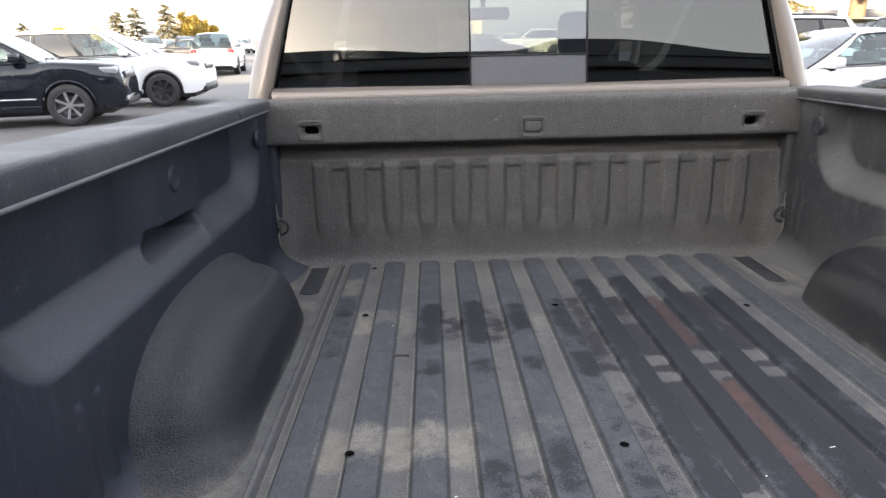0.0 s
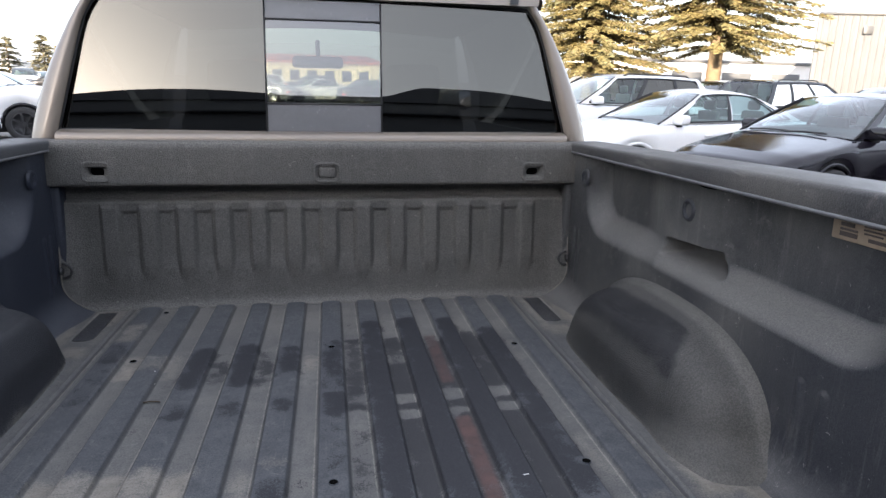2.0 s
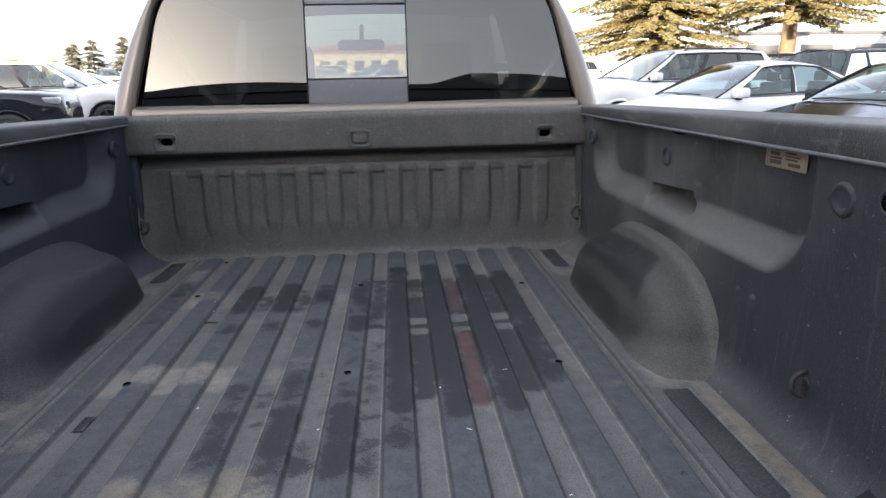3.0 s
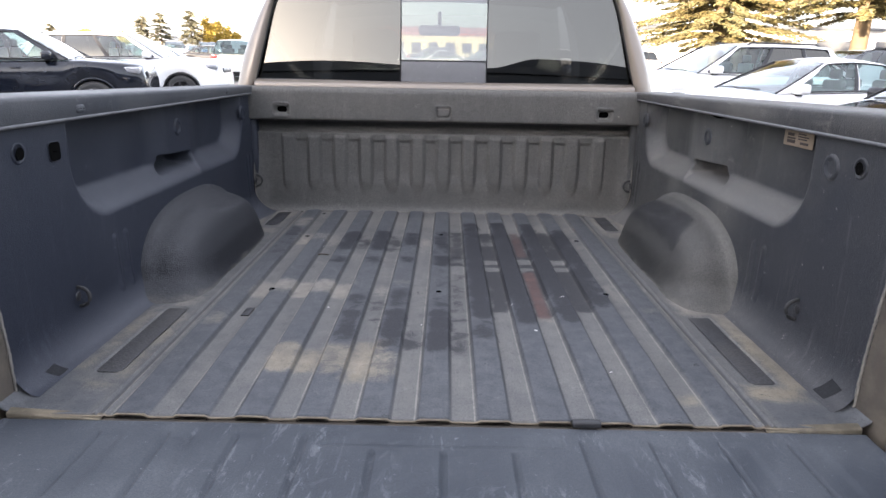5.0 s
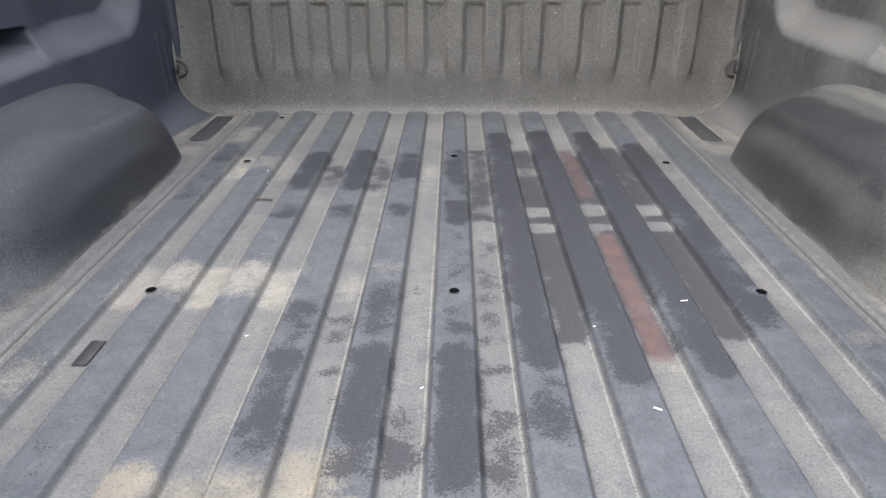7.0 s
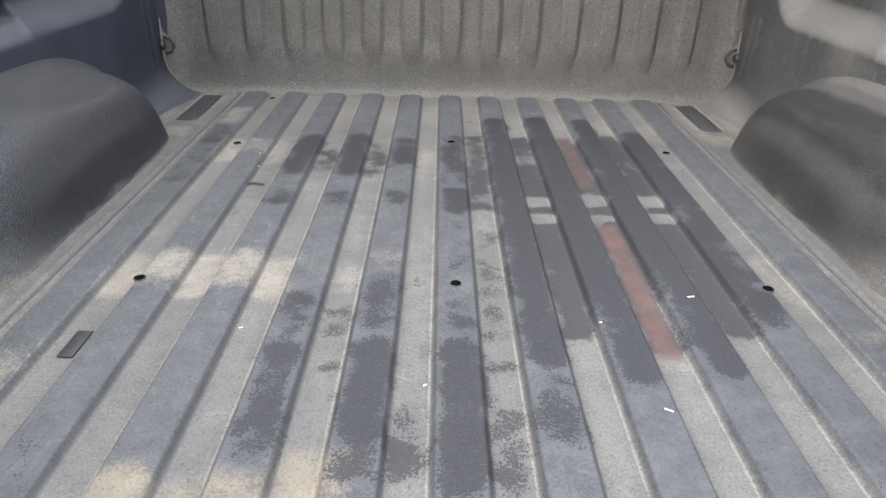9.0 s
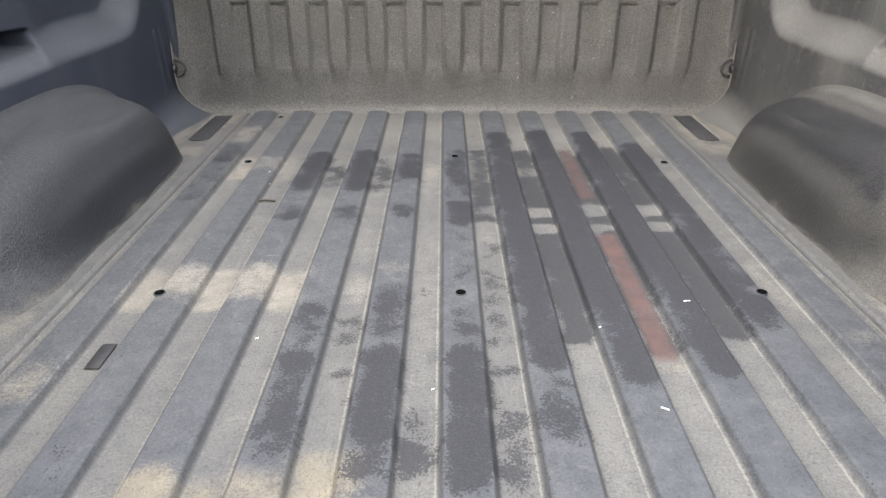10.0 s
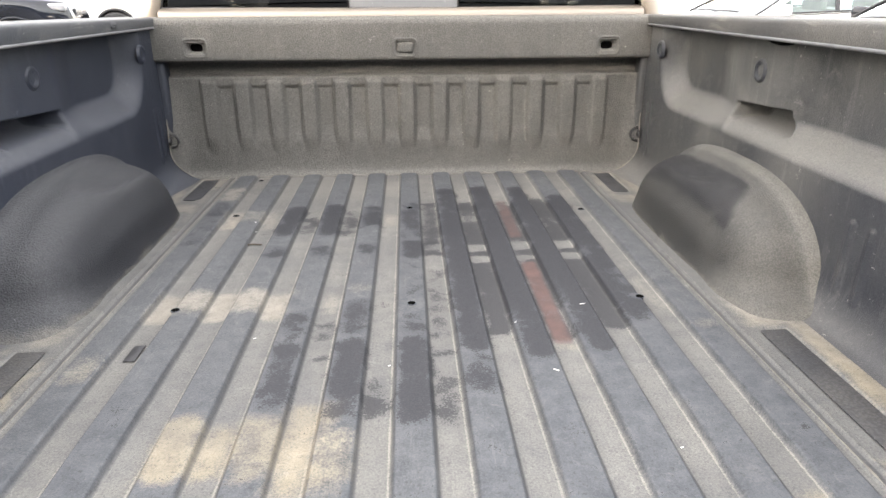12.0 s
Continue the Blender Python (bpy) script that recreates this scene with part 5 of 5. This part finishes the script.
    part("front_bumper", box(L / 2 - 0.30, L / 2 + 0.03, -W / 2 * 0.78, W / 2 * 0.78, 0.30, 0.52, 0.08, 3), trim if kind == "suv" else paint, root)
    for q in (-0.32, 0.18):
        part("wiper", tube([(cx + 0.06, q - 0.28, cz + 0.035), (cx + 0.02, q, cz + 0.05), (cx + 0.045, q + 0.3, cz + 0.045)], 0.012, 5), BLACK, root)
    part("cabin_deck", box(bx + 0.1, cx - 0.12, -wb + 0.06, wb - 0.06, min(cz, bz) - 0.02, min(cz, bz) + 0.055, 0.0), CAR_SEAT, root)
    for sx in (fx - 0.35, fx - 1.25):
        for sy in (-0.36, 0.36):
            st_ = part("seat_back", box(sx - 0.10, sx, sy - 0.22, sy + 0.22, cz, cz + 0.20, 0.04), CAR_SEAT, root)
            part("head_restraint", box(sx - 0.09, sx - 0.02, sy - 0.12, sy + 0.12, cz + 0.21, min(cz + 0.36, fz - 0.06), 0.03), CAR_SEAT, st_)
    return root


WHITE = car_paint("white_paint", (0.78, 0.78, 0.78), 0.0, 0.4)
NAVY = car_paint("dark_grey_paint", (0.006, 0.008, 0.014), 0.0, 0.10, 0.0)
GUN = car_paint("dark_brown_grey_paint", (0.006, 0.005, 0.009), 0.0, 0.10, 0.0)
BLACKP = car_paint("black_paint", (0.012, 0.012, 0.014))
REDP = car_paint("red_paint", (0.11, 0.018, 0.022), 0.2)
SILVER = car_paint("silver_paint", (0.45, 0.46, 0.47), 0.7)
BLUE = car_paint("blue_paint", (0.03, 0.05, 0.12), 0.3)

make_car("sedan", GUN, "dark grey-brown sedan with a shining hood", pose(6.80, 7.50, 0, 0, 0, 196), trim=GUN)
make_car("sedan", WHITE, "white sedan with greenish side glass", pose(5.68, 9.8, 0, 0, 0, 190), trim=WHITE)
make_car("suv", WHITE, "white three-row sport utility with roof rails", pose(5.75, 13.1, 0, 0, 0, 189), category="suv", trim=WHITE, rails=True)
make_car("suv", NAVY, "dark grey sport utility seen above the sedans", pose(11.7, 15.0, 0, 0, 0, 20), category="suv", rails=True)
make_car("suv", WHITE, "white van-like vehicle behind the sedans", pose(12.2, 19.5, 0, 0, 0, 200), category="suv", trim=WHITE)
make_car("sedan", REDP, "small red car at the end of the row", pose(15.5, 16.2, 0.15, 0, 0, 205), trim=REDP)
make_car("suv", NAVY, "dark blue-grey sport utility with bright rims", pose(-8.62, 12.7, 0, 0, 0, 14), category="suv", trim=NAVY)
make_car("suv", WHITE, "white sport utility with black wheel-arch trim", pose(-8.15, 16.3, 0, 0, 0, 7), DARK_ALLOY, category="suv", trim=BLACK)

# more of the lot: copies of the cars in other rows
def lot_car(src, x, y, rz):
    copy_thing(src, pose(x, y, 0, 0, 0, rz))


base_red = make_car("sedan", REDP, "dark red sedan far across the lot", pose(-12.2, 27.5, 0, 0, 0, 5), trim=REDP)
base_silver = make_car("sedan", SILVER, "silver sedan far across the lot", pose(-4.5, 42.0, 0, 0, 0, 170), trim=SILVER)
base_blue = make_car("suv", BLUE, "dark blue sport utility far across the lot", pose(-20.8, 58.0, 0, 0, 0, -65), category="suv")
base_white = make_car("suv", WHITE, "white sport utility standing across the aisle", pose(-9.9, 31.0, 0, 0, 0, 100), category="suv", trim=WHITE)
base_black = make_car("sedan", BLACKP, "black sedan far across the lot", pose(3.0, 40.0, 0, 0, 0, 10), trim=BLACKP)
base_wsedan = make_car("sedan", WHITE, "white sedan far across the lot", pose(-0.8, 44.0, 0, 0, 0, 200), trim=WHITE)
for src, x, y, rz in ((base_wsedan, -13.5, 22.5, 5), (base_silver, -14.5, 32.0, 5), (base_black, -15.0, 43.0, 5), (base_white, -23.2, 56.5, -65), (base_black, -20.5, 64.5, -65), (base_red, -22.6, 70.0, -65), (base_silver, -25.4, 66.0, -65), (base_wsedan, -19.8, 71.5, -65),
                      (base_white, 6.5, 46.0, 190), (base_silver, 9.0, 36.0, 200), (base_black, 9.5, 40.5, 200), (base_white, 12.0, 45.0, 200), (base_red, 2.5, 52.0, 180),
                      (base_white, -5.5, 52.0, 190), (base_blue, -1.5, 57.0, 185), (base_silver, 17.5, 22.5, 200), (base_black, -8.0, 60.0, 5), (base_wsedan, 7.0, 58.0, 5),
                      (base_silver, -9.2, 5.0, 5), (base_black, 7.3, 2.0, 210), (base_white, -10.1, 8.6, 5), (base_wsedan, 7.0, 4.8, 210)):
    lot_car(src, x, y, rz)


# ---- trees ----
def leaf_mat(name, a, b):
    m, nt, p = nodes_of(name)
    geo = nt.nodes.new("ShaderNodeNewGeometry")
    col = mix(nt, geo.outputs["Random Per Island"], a, b)
    link(nt, mix(nt, ramp(nt, noise_at(nt, 0.9, 3.0), 0.35, 0.65), col, tuple(0.75 * c for c in a)), p.inputs["Base Color"])
    p.inputs["Roughness"].default_value = 0.7
    return m


NEEDLE = leaf_mat("spruce_needles", (0.27, 0.215, 0.082), (0.155, 0.168, 0.098))
# far needles paled and warmed to carry the distance haze in their colour
FAR_NEEDLE = leaf_mat("far_spruce_needles", (0.20, 0.18, 0.11), (0.13, 0.14, 0.10))
GOLD_LEAF = leaf_mat("yellow_leaves", (0.42, 0.27, 0.03), (0.30, 0.22, 0.04))
BARK = mat("spruce_bark", (0.15, 0.105, 0.06), 0.9, dirt=(0.08, 0.06, 0.045), dirt_scale=6, amount=0.7, grain=25, grain_bump=0.8)


def sheet_mesh(name, verts, faces, material):
    me = bpy.data.meshes.new(name)
    me.from_pydata(verts, [], faces)
    me.materials.append(material)
    me.update()
    return me


def spruce(x, y, height, reach, bare, label, material, whorls=30, arms=9, stations=9, rng=None, size=1.0):
    rng = rng or random.Random(int(x * 10 + y))
    root = thing("spruce_tree", label, "tree", pose(x, y, 0))
    pts = [(0.05 * math.sin(z * 0.7), 0.05 * math.cos(z), z) for z in np.linspace(0, height, 10)]
    part("trunk", tube(pts, [max(0.02, 0.30 * (height / 13) * (1 - z / height) ** 0.8 + 0.02) for z in np.linspace(0, height, 10)], 10), BARK, root, "reddish brown trunk")
    verts, faces = [], []

    def spray(p, d, ln, wd):
        """One flat needle spray with a kinked, pointed outline."""
        side = d.cross(Vector((0, 0, 1)))
        if side.length < 1e-3:
            side = Vector((1, 0, 0))
        side.normalize()
        side = (side + Vector((0, 0, rng.uniform(-0.9, 0.9)))).normalized()
        b = len(verts)
        droop = Vector((0, 0, -0.18 * ln * rng.random()))
        for u, w in ((0, 0.25), (0.35, 1.0), (0.75, 0.7)):
            q = p + d * (ln * u) + droop * u
            verts.extend((tuple(q + side * (wd * w * rng.uniform(0.7, 1.2))), tuple(q - side * (wd * w * rng.uniform(0.7, 1.2)))))
        verts.append(tuple(p + d * ln + droop))
        faces.extend(((b, b + 2, b + 3, b + 1), (b + 2, b + 4, b + 5, b + 3), (b + 4, b + 6, b + 5)))

    for w in range(whorls):
        t = w / (whorls - 1)
        z = bare + (height - bare) * t ** 0.92
        full = reach * (1 - t) ** 0.75 * (0.85 if w == 0 else 1.0) + 0.15
        for k in range(max(4, int(arms * (1 - 0.5 * t)))):
            a = 2 * math.pi * (k + rng.uniform(-0.35, 0.35)) / arms + w * 1.9
            ln = full * rng.uniform(0.55, 1.12)
            z0 = z + rng.uniform(-0.25, 0.25)
            out = Vector((math.cos(a), math.sin(a), 0))
            line = []
            for q in range(stations + 1):
                u = q / stations
                line.append(Vector((0, 0, z0)) + out * (ln * u) + Vector((0, 0, ln * (0.10 * u - 0.38 * u * u + 0.16 * u ** 3))))
            if w < whorls * 0.7 and ln > 0.8 and size == 1.0:
                part("limb", tube([line[0], line[stations // 2], line[-1]], [0.045, 0.025, 0.008], 5), BARK, root)
            for q in range(1, stations + 1):
                u = q / stations
                d = (line[q] - line[q - 1]).normalized()
                for sgn in (-1, 1):
                    for rep_ in range(17 if size == 1.0 else 4):
                        perp = Vector((-out.y, out.x, 0)) * sgn
                        dd = (d * rng.uniform(0.35, 0.9) + perp * rng.uniform(0.4, 1.0) + Vector((0, 0, rng.uniform(-0.35, 0.15)))).normalized()
                        spray(line[q] + Vector((rng.uniform(-0.16, 0.16), rng.uniform(-0.16, 0.16), rng.uniform(-0.10, 0.06))), dd, size * rng.uniform(0.12, 0.28) * (1.15 - 0.4 * u), size * rng.uniform(0.018, 0.046))
                spray(line[q], d, 0.4 * size, 0.08 * size)
    crown = new("crown", sheet_mesh("crown", verts, faces, material))
    crown.parent = root
    tagged(crown, "layered sunlit needle sprays", kind="stuff")
    return root


spruce(12.2, 30.2, 13.5, 4.3, 2.3, "tall golden-lit spruce with drooping layered branches", NEEDLE, 37, 12, 12)
spruce(16.7, 27.0, 14.5, 4.1, 3.4, "broad sunlit spruce with a bare lower trunk", NEEDLE, 37, 12, 12)
for az, d, h, r in ((-24.4, 92, 4.6, 1.9), (-23.1, 95, 5.2, 2.0), (-20.9, 88, 5.3, 1.8), (-30.5, 120, 4.0, 1.8), (-35.0, 110, 3.9, 2.0)):
    spruce(d * math.sin(radians(az)), d * math.cos(radians(az)), h, r, 0.4, "small dark conifer beyond the parked cars", FAR_NEEDLE, 18, 8, 6, size=1.5)


def leafy(x, y, height, radius, label, material, n=2600, leaf=0.14):
    rng = random.Random(int(abs(x) * 7 + y))
    root = thing("leafy_tree", label, "tree", pose(x, y, 0))
    trunk = tube([(0, 0, 0), (0.05, 0, height * 0.35), (0, 0.05, height * 0.7)], [0.14, 0.10, 0.03], 8)
    for k in range(7):
        a = k * 0.9
        tube([(0, 0, height * (0.2 + 0.05 * k)), (math.cos(a) * radius * 0.4, math.sin(a) * radius * 0.4, height * (0.4 + 0.05 * k)), (math.cos(a) * radius * 0.75, math.sin(a) * radius * 0.75, height * (0.5 + 0.05 * k))], [0.05, 0.035, 0.01], 5, trunk)
    part("trunk", trunk, BARK, root)
    clumps = []
    for k in range(26):
        a, u, v = rng.uniform(0, 2 * math.pi), rng.random() ** 0.5, rng.random()
        rr = radius * (0.35 + 0.65 * math.sin(math.pi * min(1, 0.15 + 0.8 * v))) * u
        clumps.append((Vector((rr * math.cos(a), rr * math.sin(a), height * (0.18 + 0.75 * v))), radius * rng.uniform(0.2, 0.42)))
    verts, faces = [], []
    for _ in range(n):
        c, cr = rng.choice(clumps)
        p = c + Vector((rng.gauss(0, 0.5), rng.gauss(0, 0.5), rng.gauss(0, 0.5))) * cr
        d = Vector((rng.uniform(-1, 1), rng.uniform(-1, 1), rng.uniform(-1, 1))).normalized()
        e = d.orthogonal().normalized()
        b = len(verts)
        verts.extend((tuple(p), tuple(p + d * leaf * 0.6 + e * leaf * 0.4), tuple(p + d * leaf * 1.3), tuple(p + d * leaf * 0.6 - e * leaf * 0.4)))
        faces.append((b, b + 1, b + 2, b + 3))
    crown = new("crown", sheet_mesh("crown", verts, faces, material))
    crown.parent = root
    tagged(crown, "loose autumn leaves", kind="stuff")


for az, d, h, r in ((-19.6, 90, 4.9, 1.5), (-18.5, 91, 4.4, 1.3), (-17.6, 92, 3.3, 0.9), (-28.3, 130, 3.6, 1.8), (-25.7, 130, 3.4, 1.8)):
    leafy(d * math.sin(radians(az)), d * math.cos(radians(az)), h, r, "small round tree with yellow autumn leaves", GOLD_LEAF, 2600, 0.22)

# ---- buildings ----
SIDING = mat("ribbed_metal_siding", (0.115, 0.117, 0.120), 0.45, 0.2, dirt_scale=0.8, amount=0.3, grain=8, grain_bump=0.05)
PALE_WALL = mat("pale_wall", (0.72, 0.71, 0.68), 0.8, dirt_scale=0.5, amount=0.25, grain=6, grain_bump=0.05)
CREAM = mat("cream_wall", (0.62, 0.52, 0.33), 0.8, dirt_scale=0.5, amount=0.25, grain=6, grain_bump=0.05)
RED_ROOF = mat("red_metal_roof", (0.42, 0.10, 0.06), 0.5, dirt_scale=0.5, amount=0.3, grain=6, grain_bump=0.05)
DARK_CLAD = mat("dark_cladding", (0.045, 0.05, 0.065), 0.55, dirt_scale=0.4, amount=0.3, grain=5, grain_bump=0.05)


def wall_panel(p, q, z0, z1, pitch, depth):
    """A wall of folded sheet between two points of the plan."""
    p, q = Vector((*p, 0)), Vector((*q, 0))
    d = (q - p).normalized()
    nrm = Vector((d.y, -d.x, 0))
    n = int((q - p).length / pitch)
    prof = ((0.0, 0.0), (0.55, 0.0), (0.65, 1.0), (0.90, 1.0))
    pts = [p + d * (pitch * (k + u)) + nrm * (depth * v) for k in range(n) for u, v in prof] + [q]
    return grid(len(pts), 2, lambda i, j: pts[i] + Vector((0, 0, (z0, z1)[j])))


shed = thing("metal_building", "grey ribbed metal building at the edge of the lot", "building")
part("front_wall", wall_panel((31.8, 40.0), (52.0, 34.0), 0, 6.4, 0.45, 0.06), SIDING, shed, smooth=False)
part("end_wall", wall_panel((46.0, 57.0), (31.8, 40.0), 0, 6.4, 0.45, 0.06), SIDING, shed, smooth=False)
bm = grid(2, 2, lambda i, j: ((31.8, 40.0, 6.45), (46.0, 57.0, 7.6), (52.0, 34.0, 6.45), (66.0, 51.0, 7.6))[i * 2 + j])
part("roof", bm, SIDING, shed, smooth=False)
part("wall_vent", box(-0.3, 0.3, -0.06, 0.02, -0.25, 0.25, 0.02), STEEL, shed, m=pose(34.6, 38.86, 5.4, 0, 0, -16))
part("eave_trim", tube([(31.75, 39.95, 6.42), (52.0, 33.9, 6.42)], 0.10, 6), STEEL, shed)

long_shed = thing("low_warehouse", "long pale low warehouse behind the trees", "building")
part("wall", box(22.0, 62.0, 68.0, 82.0, 0, 4.2, 0.0), PALE_WALL, long_shed, smooth=False)
part("roof", box(21.6, 62.4, 67.6, 82.4, 4.2, 4.5, 0.05), SIDING, long_shed, smooth=False)
for k in range(6):
    part("door", box(25 + 6 * k, 28.5 + 6 * k, 67.9, 68.02, 0, 3.2, 0.02), SIDING, long_shed)

far_shop = thing("far_shop", "cream building with a red metal roof across the road", "building")
part("wall", box(-14.0, 9.0, 120.0, 135.0, 0, 4.0), CREAM, far_shop, smooth=False)
bm = loops_bm([[(-14.8, 119, 4.0), (9.8, 119, 4.0), (9.8, 136, 4.0), (-14.8, 136, 4.0)], [(-14.8, 119, 4.3), (9.8, 119, 4.3), (9.8, 136, 4.3), (-14.8, 136, 4.3)], [(-12, 126, 5.6), (7, 126, 5.6), (7, 129, 5.6), (-12, 129, 5.6)]])
part("roof", bm, RED_ROOF, far_shop, smooth=False)
for k in range(7):
    part("window", box(-12.6 + 3 * k, -10.9 + 3 * k, 119.9, 120.05, 1.0, 2.8, 0.02), TINTED, far_shop)
for x0, x1, y0, h in ((-75, -60, 120, 3.2), (-58, -50, 118, 2.8), (-96, -84, 125, 3.4)):
    b = thing("far_house", "small pale building on the horizon", "building")
    part("wall", box(x0, x1, y0, y0 + 10, 0, h), PALE_WALL, b, smooth=False)
    part("roof", loops_bm([[(x0 - 0.4, y0 - 0.4, h), (x1 + 0.4, y0 - 0.4, h), (x1 + 0.4, y0 + 10.4, h), (x0 - 0.4, y0 + 10.4, h)], [(x0 + 1, y0 + 4.5, h + 0.9), (x1 - 1, y0 + 4.5, h + 0.9), (x1 - 1, y0 + 5.5, h + 0.9), (x0 + 1, y0 + 5.5, h + 0.9)]]), PALE_WALL, b, smooth=False)

# the dealer's own building stands behind and keeps the low sun off the bed
dealer = thing("dealer_building", "dark clad showroom with a band of windows", "building")
part("wall", box(-75, 95, -36, -22, 0, 7.97), DARK_CLAD, dealer, smooth=False)
part("parapet", box(-75.3, 95.3, -36.3, -21.7, 7.97, 8.46, 0.05), DARK_CLAD, dealer, smooth=False)


def roofline(x):
    """Two added humps that bend the skyline as the curved glass mirrors it."""
    if x < 0:
        return 0.24 * math.sin(math.pi * min(1.0, max(0.0, (x + 15.0) / 13.0)))
    return 0.46 * sst(2.5, 5.5, x) * (1 - sst(8.0, 17.0, x))


bm = grid(121, 3, lambda i, j: (-24 + 0.4 * i, (-21.6, -21.6, -36)[j], (8.42, 8.60 + roofline(-24 + 0.4 * i), 8.60 + roofline(-24 + 0.4 * i))[j]))
part("skyline_hump", bm, DARK_CLAD, dealer, smooth=False)
for k in range(32):
    part("window", box(-70 + 5 * k, -66.8 + 5 * k, -22.02, -21.93, 1.0, 3.6, 0.02), TINTED, dealer)

# ---- small litter on the bed floor ----
FLAKE = mat("white_flake", (0.75, 0.74, 0.70), 0.7, grain=300, grain_bump=0.0)
TWIG = mat("dry_twig", (0.055, 0.042, 0.03), 0.9, grain=200)
for x, y, a, ln in ((0.341, 0.67, 10, 0.013), (0.236, 0.43, 150, 0.012), (0.195, 0.60, 30, 0.005), (-0.040, 0.48, 30, 0.006), (-0.42, 1.22, 80, 0.005), (-0.41, 1.17, 20, 0.005), (0.372, 0.24, 20, 0.006), (-0.29, 0.59, 20, 0.006)):
    z = floor_z(x, y)
    ob = tagged(new("paper_flake", finish(box(-ln * 0.42, ln * 0.42, -0.0008, 0.0008, 0, 0.001, 0.0004), "paper_flake", FLAKE)), "tiny white flake lying on the bed floor", "litter", "litter in the bed")
    ob.matrix_world = RAKE @ pose(x, y, z + 0.001, 0, 0, a)
tw = tagged(new("dry_twig", finish(tube([(-0.02, 0, 0.003), (0.0, 0.004, 0.004), (0.022, 0.0, 0.003)], 0.0018, 6), "dry_twig", TWIG)), "short dry twig lying on the bed floor", "twig")
tw.matrix_world = RAKE @ pose(-0.398, 1.075, floor_z(-0.398, 1.075), 0, 0, 5)
